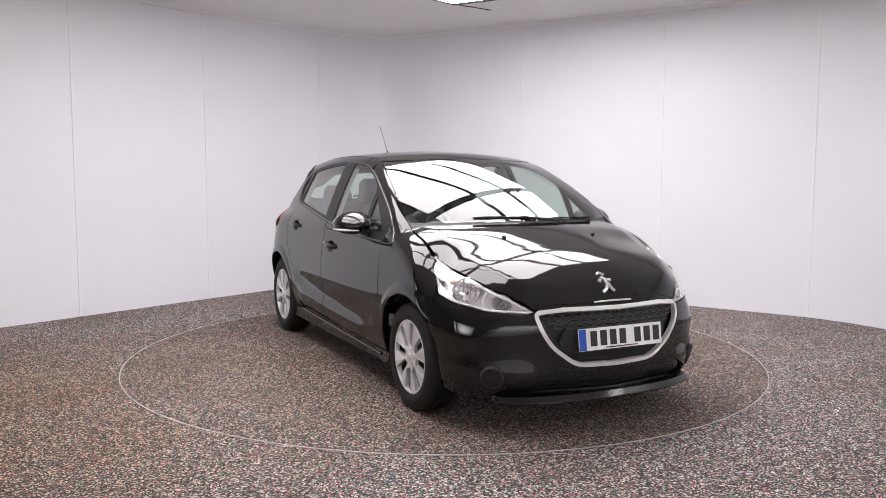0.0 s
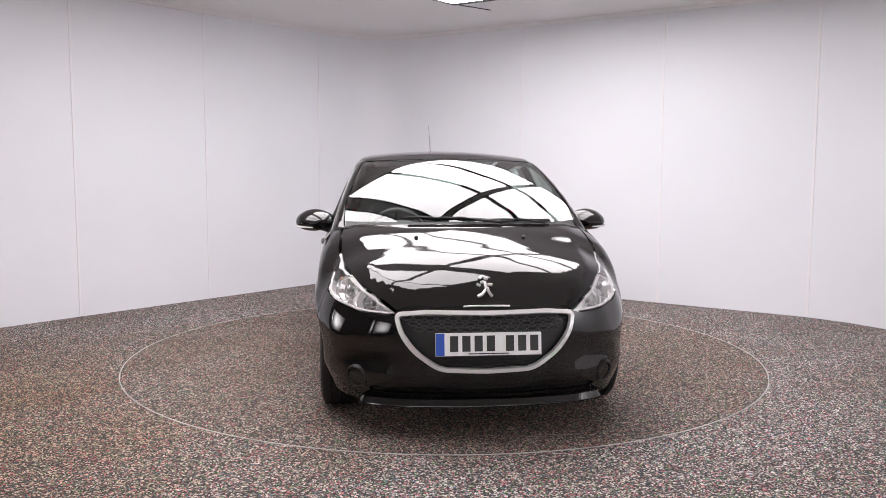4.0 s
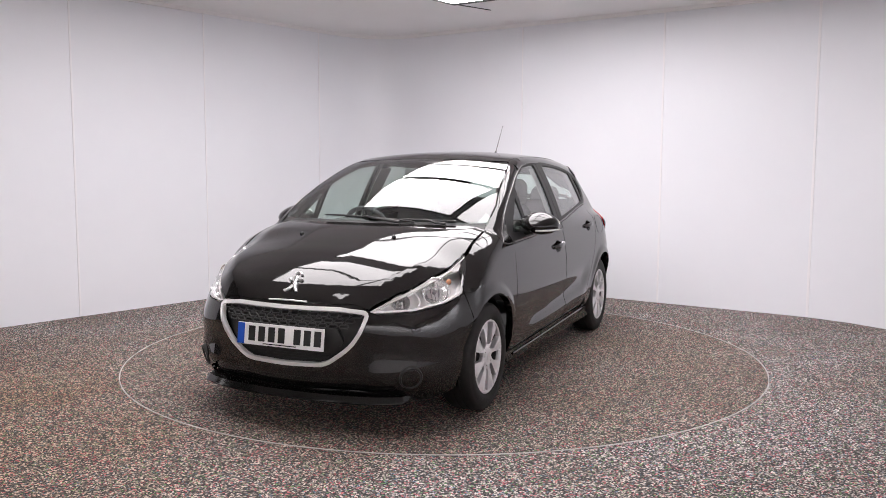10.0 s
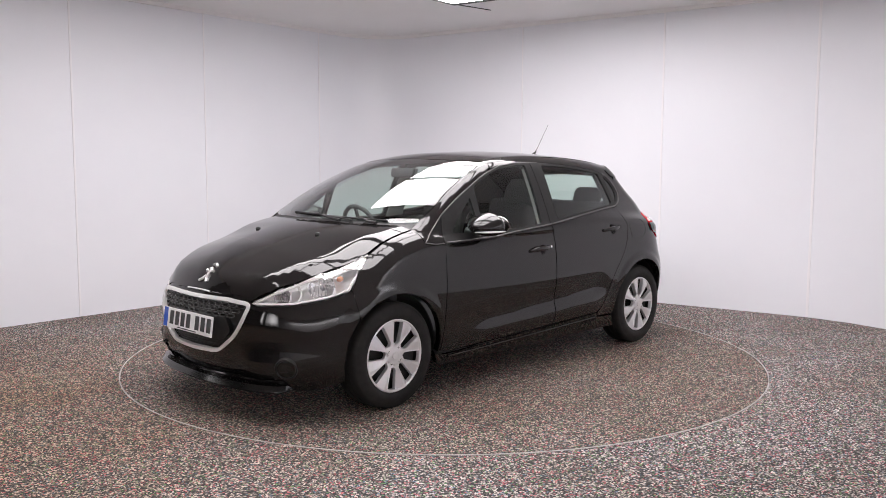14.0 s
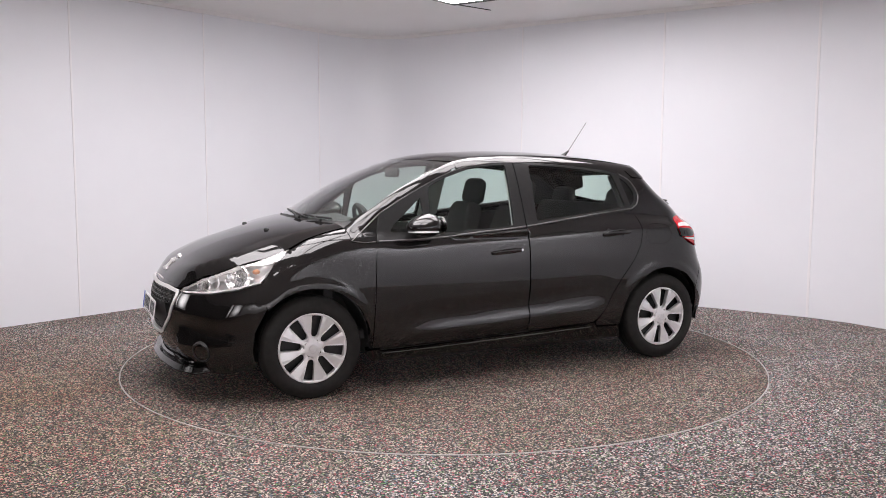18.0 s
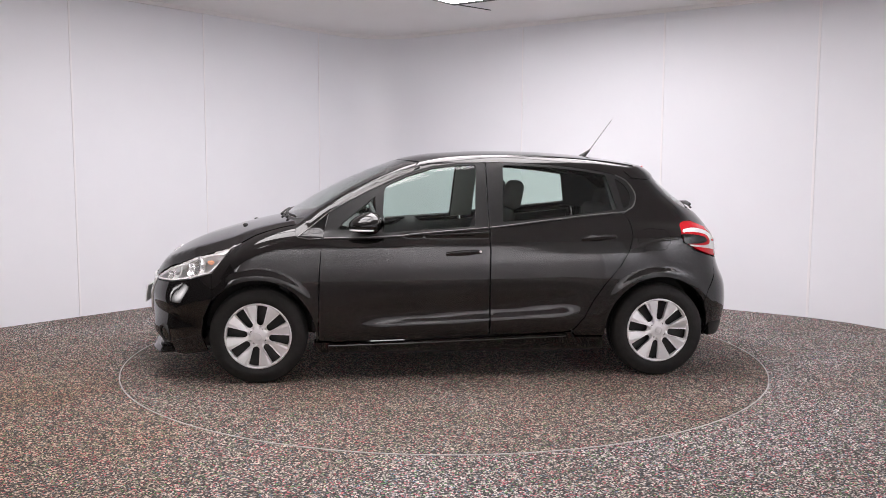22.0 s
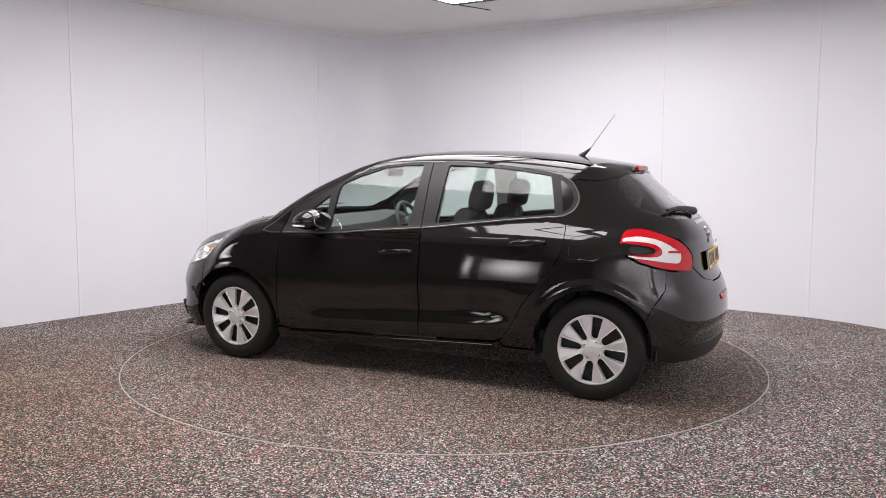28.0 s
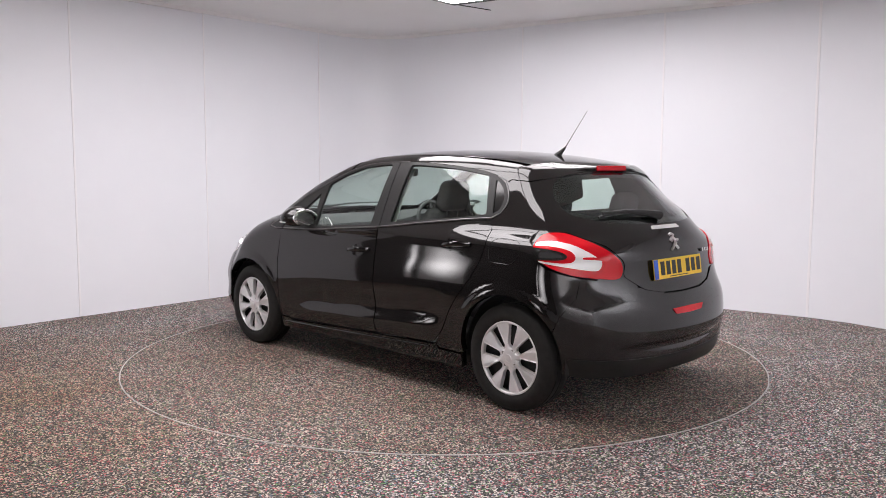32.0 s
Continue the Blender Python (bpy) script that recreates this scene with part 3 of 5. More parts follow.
def build_shell(car):
    roof = [(0.385, 0, 0.0), (0.375, 0.2, 0), (0.335, 0.38, 0), (0.255, ROOF_Y + 0.012, 0.01), (-0.2, ROOF_Y + 0.012, 0), (-0.8, ROOF_Y - 0.005, 0), (-1.165, 0.52, 0.02), (-1.215, 0.3, 0), (-1.230, 0, 0)]
    full = [(x, y, r) for x, y, r in roof] + [(x, -y, r) for x, y, r in roof[-2:0:-1]]
    sheet("roof", "top", outline(full, 0.0, 0.04, GAP), PAINT, car, h=0.045)
    hood = [(1.182, 0, 0), (1.163, 0.25, 0), (1.10, 0.50, 0), (1.06, 0.60, 0), (1.036, HOOD_Y, 0.01), (1.2, 0.712, 0)] + [(x, y, 0.0) for x, y in BONNET_EDGE] + [(1.985, 0.25, 0), (2.0, 0, 0)]
    full = hood + [(x, -y, r) for x, y, r in hood[-2:0:-1]]
    sheet("bonnet", "top", outline(full, 0.0, 0.03, GAP), PAINT, car, h=0.032)
    screen = [(1.165, 0, 0), (1.145, 0.25, 0), (1.08, 0.50, 0), (1.04, 0.60, 0)] + [(x, y, 0.015 if i in (0, 6) else 0) for i, (x, y) in enumerate(SCREEN_EDGE)] + [(0.335, 0.40, 0), (0.38, 0.19, 0), (0.39, 0, 0)]
    full = screen + [(x, -y, r) for x, y, r in screen[-2:0:-1]]
    ws = sheet("windscreen", "top", outline(full, 0.0, 0.03, 0.002), SCREEN, car, h=0.04, thick=0, label="large raked clear windscreen")
    ws.visible_shadow = False
    for hand in (1, -1):
        # pillar between windscreen and side glass
        edge = [tuple(onto("side", [q])[0][:2]) for q in line(DLO_TOP[:9], 0.05) if q[0] > 0.262]
        pillar = [(1.045, 0.712), (1.03, 0.704)] + [(x, y + 0.006) for x, y in SCREEN_EDGE] + [(0.262, 0.566)] + [(x, y + 0.001) for x, y in edge[::-1]]
        sheet("pillar", "top", outline(pillar, 0.004, 0.03), PAINT, car, h=0.03, hand=hand)
        sheet("inner_skin", "top", outline([(0.345, 0.60), (0.30, 0.545), (0.20, 0.535), (0.20, 0.61), (0.30, 0.635)], 0.0, 0.03), PAINT, car, h=0.03, lift=-0.004, thick=0.004, hand=hand)
        # roof side, from the windscreen's head to the tail
        top = [tuple(onto("top", [(x, ROOF_Y + 0.012)])[0][[0, 2]]) for x in np.linspace(0.2605, -1.2, 22)]
        low = [(x, z + 0.0015) for x, z in line(DLO_TOP[7:], 0.05)]
        low = [q for q in low if q[0] < 0.2605]
        tail = [(-1.26, 1.352), (-1.24, 1.30), (-1.14, 1.24)]
        sheet("roof_side", "side", outline(top + tail[:1] + [(-1.10, 1.262)] + low[::-1], 0.0, 0.04), PAINT, car, h=0.03, hand=hand)
        # wing
        crest = [tuple(onto("top", [(x, y)])[0][[0, 2]]) for x, y in ((1.04, 0.715), (1.12, 0.716), (1.2, 0.718), (1.28, 0.722), (1.365, 0.727))]
        wing = [(0.905, 0.26), (0.90, 0.42), (0.89, 0.70), (0.872, 0.892), (0.955, 0.892), (1.028, 0.903)] + crest + [(1.44, 0.832), (1.545, 0.690), (1.542, 0.61), (1.536, 0.55)] + arc(WB, HUB_Z, 0.352, 42, 186, 20)
        sheet("wing", "side", outline(wing, 0.004, 0.02, GAP), PAINT, car, h=0.017, thick=0.04, hand=hand)
        # doors
        def belt(a, b):
            return [(x, float(BELT(x)) - 0.012) for x in np.linspace(a, b, 10)]
        fd = belt(0.875, -0.163) + [(-0.170, 0.83), (-0.165, 0.62), (-0.168, 0.40), (-0.162, 0.285)] + [(0.35, 0.262), (0.80, 0.250), (0.900, 0.262), (0.898, 0.42), (0.886, 0.70)]
        fdoor = sheet("front_door", "side", outline(fd, 0.006, 0.03, GAP), PAINT, car, holes=(cup_loop(*HANDLES[0][:4]),), h=0.026, hand=hand)
        rd = belt(-0.170, -1.06) + [(-1.085, 0.99), (-1.088, 0.90), (-1.06, 0.81), (-1.00, 0.715), (-0.90, 0.60), (-0.83, 0.50), (-0.775, 0.39), (-0.70, 0.305, 0.04), (-0.62, 0.296), (-0.170, 0.285), (-0.174, 0.40), (-0.171, 0.62), (-0.176, 0.83)]
        rdoor = sheet("rear_door", "side", outline(rd, 0.006, 0.03, GAP), PAINT, car, holes=(cup_loop(*HANDLES[1][:4]),), h=0.026, hand=hand)
        # window surround: pillars in gloss black
        fx = [(x, z) for x, z in line(DLO_TOP, 0.05) if x <= 0.828]
        f_out = [q for q in fx if q[0] > -0.165] + [(-0.163, float(TOP(-0.163)))] + belt(-0.163, 0.872) + [(0.862, 0.93)]
        r_out = [(-0.169, float(TOP(-0.169)))] + [q for q in fx if q[0] < -0.17] + [(-1.09, 1.255, 0.04), (-1.142, 1.17, 0.04), (-1.125, 1.095, 0.03), (-1.06, 1.05)] + belt(-1.02, -0.169)
        g1 = [(0.775, 0.955, 0.01), (0.745, 0.995), (0.545, 1.155), (0.535, 0.94, 0.01)]
        g2 = [(0.505, 0.932, 0.015), (0.488, 1.175), (0.478, 1.222, 0.02), (0.34, 1.283), (0.17, 1.336), (0.0, 1.354), (-0.105, 1.357, 0.02), (-0.078, 0.972, 0.02)]
        g3 = [(-0.255, 0.995, 0.015), (-0.278, 1.354, 0.02), (-0.40, 1.351), (-0.55, 1.342), (-0.73, 1.326), (-0.952, 1.294, 0.015), (-1.012, 1.074, 0.015), (-0.89, 1.058), (-0.54, 1.023)]
        g4 = [(-1.010, 1.277, 0.02), (-1.075, 1.232, 0.03), (-1.112, 1.165, 0.03), (-1.098, 1.105, 0.02), (-1.055, 1.078, 0.01)]
        L1, L2, L3, L4 = (outline(q, 0.004, 0.03) for q in (g1, g2, g3, g4))
        sheet("window_frame", "side", outline(f_out, 0.006, 0.03), FRAME, fdoor, holes=(L1, L2), h=0.03, lift=-0.001, thick=0.02, hand=hand, label="satin black window surround")
        sheet("window_frame", "side", outline(r_out, 0.006, 0.03), FRAME, rdoor, holes=(L3, L4), h=0.03, lift=-0.001, thick=0.02, hand=hand, label="satin black window surround")
        for loop, door, glass in ((L1, fdoor, CLEAR), (L2, fdoor, CLEAR), (L3, rdoor, TINTED), (L4, rdoor, GLOSS_BLACK)):
            w = sheet("window", "side", outline(loop, 0, 0.03, -0.003), glass, door, h=0.05, lift=-0.007, thick=0, hand=hand)
            w.visible_shadow = False
        tri = [(1.020, 0.914, 0.003), (0.96, 0.955), (0.90, 1.002), (0.835, 1.055, 0.003), (0.868, 0.93, 0.004), (0.878, 0.903, 0.004), (0.95, 0.899, 0.004)]
        sheet("corner_cover", "side", outline(tri, 0.004, 0.03), GLOSS_BLACK, car, h=0.03, hand=hand, label="gloss black triangular corner cover")
        # belt strips
        bead("frame_strip", "side", [(x, z - 0.002) for x, z in line(DLO_TOP[:12], 0.05)], 0.0032, DARK_CHROME, car, 0.001, hand, label="fine bright line round the window frame", sides=6)
        bead("corner_strip", "side", line([(1.02, 0.908), (0.95, 0.897), (0.88, 0.90)], 0.03), 0.0032, DARK_CHROME, car, 0.002, hand, label="fine bright line under the corner cover", sides=6)
        for door, a, b in ((fdoor, 0.86, -0.16), (rdoor, -0.172, -1.05)):
            bead("belt_strip", "side", [(x, float(BELT(x)) - 0.004) for x in np.linspace(a, b, 24)], 0.005, DARK_CHROME, door, 0.003, hand)
        bead("quarter_strip", "side", smooth_line([(-1.05, 1.052), (-1.118, 1.092), (-1.140, 1.165), (-1.092, 1.25), (-1.02, 1.291)], 5), 0.004, DARK_CHROME, rdoor, 0.002, hand)
        # quarter panel
        quarter = [(-1.02, 1.291), (-1.09, 1.256, 0.03), (-1.143, 1.17, 0.04), (-1.126, 1.093, 0.03), (-1.06, 1.047), (-1.062, 1.036), (-1.088, 0.99), (-1.091, 0.90), (-1.063, 0.81), (-1.003, 0.715), (-0.903, 0.598), (-0.833, 0.498), (-0.778, 0.388), (-0.706, 0.303), (-0.725, 0.272), (-0.90, 0.268)]
        quarter += arc(-WB, HUB_Z, 0.352, -4, 148, 24) + [(-1.60, 0.56), (-1.66, 0.66), (-1.66, 0.765), (-1.60, 0.780), (-1.50, 0.812), (-1.425, 0.870), (-1.413, 0.925), (-1.44, 0.985), (-1.53, 1.0)]
        quarter += [(-1.47, 1.09), (-1.36, 1.18), (-1.27, 1.27), (-1.24, 1.325), (-1.14, 1.245)]
        sheet("quarter_panel", "side", outline(quarter, 0.004, 0.02, 0.0005), PAINT, car, h=0.017, thick=0.04, hand=hand)
        # inner skins that close the joints
        for q in ([(-0.98, 1.325), (-1.25, 1.362), (-1.36, 1.30), (-1.46, 1.18), (-1.40, 1.05), (-1.20, 1.05), (-1.17, 1.20), (-1.10, 1.27)], [(1.12, 0.84), (1.10, 0.95), (1.0, 0.98), (0.86, 1.00), (0.86, 0.84)]):
            sheet("inner_skin", "side", outline(q, 0.01, 0.04), PAINT, car, h=0.04, lift=-0.004, thick=0.004, hand=hand)
        sheet("inner_skin", "top", outline([(1.2, 0.60), (1.2, 0.75), (0.95, 0.74), (0.9, 0.66)], 0.01, 0.04), GLOSS_BLACK, car, h=0.04, lift=-0.014, thick=0.004, hand=hand)
        # sill
        sill = [(0.93, 0.247), (0.80, 0.244), (0.35, 0.256), (-0.62, 0.289), (-0.70, 0.297), (-0.722, 0.266), (-0.905, 0.262), (-0.915, 0.19), (0.90, 0.185), (0.925, 0.22)]
        sheet("sill", "side", outline(sill, 0.004, 0.03, GAP), PAINT, car, h=0.015, lift=-0.004, thick=0.045, hand=hand, label="gloss black sill below the doors", dish=lambda q: 0.42 * np.clip(np.interp(q[:, 0], (-0.7, 0.35, 0.8), (0.290, 0.252, 0.240)) - q[:, 1], 0, 0.1))
        bead("sill_edge", "side", [(x, float(np.interp(x, (-0.7, 0.35, 0.8), (0.281, 0.244, 0.232)))) for x in np.linspace(0.84, -0.66, 30)], 0.009, PAINT, car, 0.017, hand, label="gloss black sill edge")
    return car


def build_front(car):
    grille = [(-0.445, 0.620, 0.03), (-0.30, 0.634, 0), (0, 0.630, 0), (0.30, 0.634, 0), (0.445, 0.620, 0.03), (0.425, 0.535, 0.05), (0.365, 0.445, 0.05), (0.235, 0.352, 0.05), (0, 0.345, 0), (-0.235, 0.352, 0.05), (-0.365, 0.445, 0.05), (-0.425, 0.535, 0.05)]
    ring = outline(grille, 0.0, 0.02)
    ring3 = onto("front", ring)
    hole = np.array([around("nose", q) for q in ring3])
    lower = [(-0.44, 0.316, 0.03), (0.44, 0.316, 0.03), (0.58, 0.245, 0.02), (0.56, 0.215, 0.02), (0, 0.205, 0), (-0.56, 0.215, 0.02), (-0.58, 0.245, 0.02)]
    duct = np.array([around("nose", q) for q in onto("front", outline(lower, 0.0, 0.02))])

    def n(*p):
        return around("nose", p)

    def nn(x, z):
        return around("nose", onto("side", [(x, z)])[0])

    left = [n(1.995, 0.0, 0.643), n(1.985, 0.25, 0.650), n(1.94, 0.44, 0.628), n(1.90, 0.475, 0.612), n(1.80, 0.645, 0.622), n(1.68, 0.752, 0.648), nn(1.547, 0.688), nn(1.544, 0.61), nn(1.537, 0.545), n(1.60, 0.82, 0.42), n(1.617, 0.81, 0.30), n(1.60, 0.80, 0.20), n(1.75, 0.70, 0.165), n(1.9, 0.5, 0.165), n(1.97, 0.0, 0.165)]
    full = left + [(-a, z) for a, z in left[-2:0:-1]]
    bumper = sheet("front_bumper", "nose", outline(full, 0.004, 0.03, 0.001), PAINT, car, holes=(hole, duct), h=0.03)
    for hand in (1, -1):
        patch = [nn(1.50, 0.70), nn(1.60, 0.67), nn(1.60, 0.50), nn(1.548, 0.55), nn(1.505, 0.59)]
        sheet("inner_skin", "nose", outline(patch, 0.004, 0.02), PAINT, car, h=0.02, lift=-0.003, thick=0.004, hand=hand)
    # shield grille: chrome frame, mesh and plate carrier
    frame_out, frame_in = outline(grille, 0.0, 0.02, -0.0095), outline(grille, 0.0, 0.02, 0.0095)
    sheet("grille_frame", "front", frame_out, SATIN, bumper, holes=(frame_in,), h=0.012, lift=0.006, thick=0.024, label="satin silver shield-shaped frame", dish=lambda q: 0.006 * np.clip(1 - (np.sqrt(np.min(np.sum((q[:, None, :] - ring[None]) ** 2, 2), 1)) / 0.0095) ** 2, 0, 1))
    sheet("grille_backing", "front", outline(grille, 0.0, 0.03), BLACK_PLASTIC, bumper, h=0.04, lift=-0.035, thick=0)
    bm = bmesh.new()
    for i in range(3):
        for j in range(-7, 8):
            y, z = j * 0.056 + (0.028 if i % 2 else 0), 0.608 - i * 0.027
            if abs(y) > 0.41 - i * 0.018:
                continue
            hexa = [(y + a, z + b) for a, b in ((-0.025, 0), (-0.017, 0.010), (0.017, 0.010), (0.025, 0), (0.017, -0.010), (-0.017, -0.010))]
            tube(lay("front", hexa, -0.008), 0.0044, 5, bm, closed=True)
    part("grille_mesh", bm, GRILLE, bumper, "black honeycomb mesh")
    carrier = [(-0.30, 0.548, 0.02), (0.30, 0.548, 0.02), (0.34, 0.47, 0.03), (0.27, 0.415, 0.03), (-0.27, 0.415, 0.03), (-0.34, 0.47, 0.03)]
    sheet("plate_carrier", "front", outline(carrier, 0.01, 0.03), BLACK_PLASTIC, bumper, h=0.04, lift=-0.006, thick=0.03)
    sheet("inner_skin", "front", outline([(-0.44, 0.640), (0.44, 0.640), (0.43, 0.70), (0.0, 0.715), (-0.43, 0.70)], 0.004, 0.03), PAINT, car, h=0.02, lift=-0.0035, thick=0)
    for i in range(4):
        z = 0.405 - i * 0.014
        bead("lower_slat", "front", [(y, z) for y in np.linspace(-0.27 + i * 0.02, 0.27 - i * 0.02, 14)], 0.003, BLACK_PLASTIC, bumper, -0.015)
    sheet("intake_backing", "front", outline(lower, 0.0, 0.03), GLOSS_BLACK, bumper, h=0.03, lift=-0.022, thick=0, label="smooth black lower intake")
    lip = smooth_line([(1.79, 0.70), (1.845, 0.645), (1.90, 0.575), (1.965, 0.42), (2.0, 0.2), (2.008, 0), (2.0, -0.2), (1.965, -0.42), (1.90, -0.575), (1.845, -0.645), (1.79, -0.70)], 5)
    bm = bmesh.new()
    rows, edge = [], []
    for i, (x, y) in enumerate(lip):
        k = Vector((x - 1.15, y)).normalized()
        end = min(1, min(i, len(lip) - 1 - i) / 9)
        tuck = -0.10 * (1 - end)
        rows.append([bm.verts.new((x + k.x * o, y + k.y * o, z)) for o, z in ((-0.14, 0.152 + 0.02 * (1 - end)), (-0.02 + tuck, 0.154 + 0.02 * (1 - end)), (0.016 * end + tuck, 0.160 + 0.02 * (1 - end)), (0.024 * end + tuck, 0.168 + 0.02 * (1 - end)), (0.004 * end + tuck, 0.198), (-0.14, 0.208))])
        edge.append((x + (0.024 * end - 0.004 + tuck) * k.x, y + (0.024 * end - 0.004 + tuck) * k.y, 0.168 + 0.02 * (1 - end)))
    for a, b in zip(rows, rows[1:]):
        for i in range(6):
            bm.faces.new((a[i], a[(i + 1) % 6], b[(i + 1) % 6], b[i]))
    bm.faces.new(rows[0]), bm.faces.new(rows[-1])
    part("lip_edge", tube(edge, 0.004, 8), PAINT, bumper, "gloss black rounded edge of the chin lip", smooth=True)
    part("chin_spoiler", bm, GLOSS_BLACK, bumper, "gloss black chin lip", smooth=True, sharp=50)
    for hand in (1, -1):
        c = onto("front", [(0.640, 0.292)])[0]
        nrm = slope(c[None])[0]
        c = c - nrm * 0.007
        m = Matrix.Translation((c[0], c[1] * hand, c[2])) @ Vector((nrm[0], nrm[1] * hand, nrm[2])).to_track_quat("Z", "Y").to_matrix().to_4x4()
        part("fog_cover", lathe([(0.0005, -0.004), (0.045, -0.004), (0.048, 0.002), (0.052, 0.010), (0.058, 0.010), (0.062, 0.0), (0.062, -0.03)], 32, m), BLACK_PLASTIC, bumper, "round matt black fog lamp blank", smooth=True)
    return bumper


def plate(name, parent, place, turn, back, bars, band):
    """A number plate with its lettering as plain bars."""
    root = part(name, box(bmesh.new(), 0.006, 0.52, 0.111, place @ turn, 0.002), back, parent, "number plate with a blue band")
    bm = bmesh.new()
    box(bm, 0.002, 0.042, 0.107, place @ turn @ pose(0.0032, -0.2375 if band > 0 else 0.2375, 0))
    part("blue_band", bm, BLUE, root, "blue band at the end of the plate")
    for i in range(7):
        bm = bmesh.new()
        y = (-0.170 + i * 0.060 + (0.034 if i > 3 else 0)) * band
        box(bm, 0.002, 0.040, 0.076, place @ turn @ pose(0.0036, y, 0.003))
        part("bar", bm, bars, root)
    bm = bmesh.new()
    box(bm, 0.002, 0.20, 0.005, place @ turn @ pose(0.0036, 0, -0.046))
    part("bar", bm, bars, root)
    return root


GRILLE = shader("grille_plastic", (0.05, 0.05, 0.051), 0.32)
BLUE = shader("blue_plate_band", (0.01, 0.09, 0.55), 0.4)
WHITE_PLATE = shader("white_plate", (0.95, 0.95, 0.94), 0.3)
YELLOW_PLATE = shader("yellow_plate", (0.9, 0.60, 0.03), 0.35)
INK = shader("black_ink", (0.012, 0.012, 0.012), 0.4)
RED_LENS = shader("red_lens", (0.60, 0.005, 0.014), 0.12, Specular_IOR_Level=0.35)
AMBER = shader("amber_bulb", (0.75, 0.36, 0.20), 0.2)
REFLECTOR = shader("lamp_reflector", (0.96, 0.955, 0.955), 0.32, 0.85)
VALANCE = mottled(shader("matt_black_valance", (0.014, 0.014, 0.014), 0.42), 50, (0.007, 0.007, 0.007), (0.011, 0.011, 0.011), 0.1, 900)
LAMP_BOWL = shader("bright_lamp_bowl", (0.96, 0.955, 0.955), 0.25, 0.85)
EMBLEM = shader("dull_chrome_emblem", (0.8, 0.79, 0.79), 0.28, 0.7)
GREY_TRIM = shader("dark_grey_lamp_trim", (0.34, 0.34, 0.35), 0.3, 0.5)
FABRIC = mottled(shader("dark_seat_fabric", (0.045, 0.045, 0.047), 0.9), 90, (0.045, 0.044, 0.046), (0.08, 0.078, 0.08), 0.4, 700)
TRIM_DARK = mottled(shader("dark_cabin_plastic", (0.05, 0.05, 0.052), 0.6), 50, (0.042, 0.042, 0.044), (0.06, 0.06, 0.062), 0.2, 600)
TRIM_PALE = mottled(shader("pale_headliner", (0.5, 0.5, 0.49), 0.85), 40, (0.46, 0.46, 0.45), (0.54, 0.54, 0.53))


@functools.cache
def spoke_mesh():
    """One spoke of the cover, from its hub to its rim, between two round-ended slots; its middle lies along x."""
    def slot(r, w):
        a = radians(22.5)
        return Vector((r * math.cos(a) + w * math.sin(a), r * math.sin(a) - w * math.cos(a)))
    side = [slot(r, 0.0) for r in (0.030, 0.042, 0.054, 0.066)]
    side += [slot(0.088 - 0.022 * math.cos(t), 0.022 * math.sin(t)) for t in np.linspace(0.35, math.pi / 2, 5)]
    side += [slot(0.088 + 0.097 * k, 0.022 + 0.0095 * k) for k in (0.2, 0.4, 0.6, 0.8, 1.0)] + [slot(0.1905, 0.0290)]
    rim = [Vector((0.1945 * math.cos(t), 0.1945 * math.sin(t))) for t in np.linspace(radians(22.5), -radians(22.5), 9)]
    side.append(Vector((0.1925 * math.cos(radians(22.0)), 0.1925 * math.sin(radians(22.0)))))
    loop = side + rim + [Vector((q.x, -q.y)) for q in side[::-1]]
    A = np.array([q[:] for q in loop])
    gx, gy = np.meshgrid(np.arange(0.03, 0.2, 0.0085), np.arange(-0.06, 0.0601, 0.0085))
    g = np.stack([gx.ravel(), gy.ravel()], 1)
    g = g[within(g, A)]
    g = g[np.array([np.min(np.sum((A - q) ** 2, 1)) for q in g]) > 0.004 ** 2]
    pts = np.concatenate([A, g])
    co, _, tris, *_ = delaunay_2d_cdt([Vector(q) for q in pts], [(i, (i + 1) % len(A)) for i in range(len(A))], [], 1, 1e-7)

    def height(q):
        r, t = q.length, math.atan2(q.y, q.x) / radians(22.5)
        h = float(np.interp(r, (0.03, 0.045, 0.065, 0.10, 0.15, 0.186, 0.195), (0.0875, 0.0855, 0.0835, 0.0845, 0.0865, 0.0875, 0.0870)))
        plate = min(1, max(0, (r - 0.05) / 0.04))
        return h - plate * (0.013 * abs(t - 0.25) - 0.002) + 0.0035 * math.exp(-((r - 0.058) / 0.006) ** 2 - ((abs(t) - 1) / 0.3) ** 2) * -2.2

    bm = bmesh.new()
    top = [bm.verts.new((q.x, q.y, height(q) + (0.0045 if i < len(A) and 0.08 < q.length < 0.188 else 0))) for i, q in enumerate(co)]
    for t in tris:
        bm.faces.new([top[k] for k in t])
    low = [bm.verts.new((q.x, q.y, 0.060)) for q in co[:len(A)]]
    for i in range(len(A)):
        j = (i + 1) % len(A)
        bm.faces.new((top[i], low[i], low[j], top[j]))
    bmesh.ops.recalc_face_normals(bm, faces=bm.faces)
    for f in bm.faces:
        f.smooth = True
    for e in bm.edges:
        if len(e.link_faces) == 2 and e.calc_face_angle(0) > radians(12):
            e.smooth = False
    me = bpy.data.meshes.new("spoke")
    bm.to_mesh(me)
    bm.free()
    me.materials.append(ALLOY)
    return me


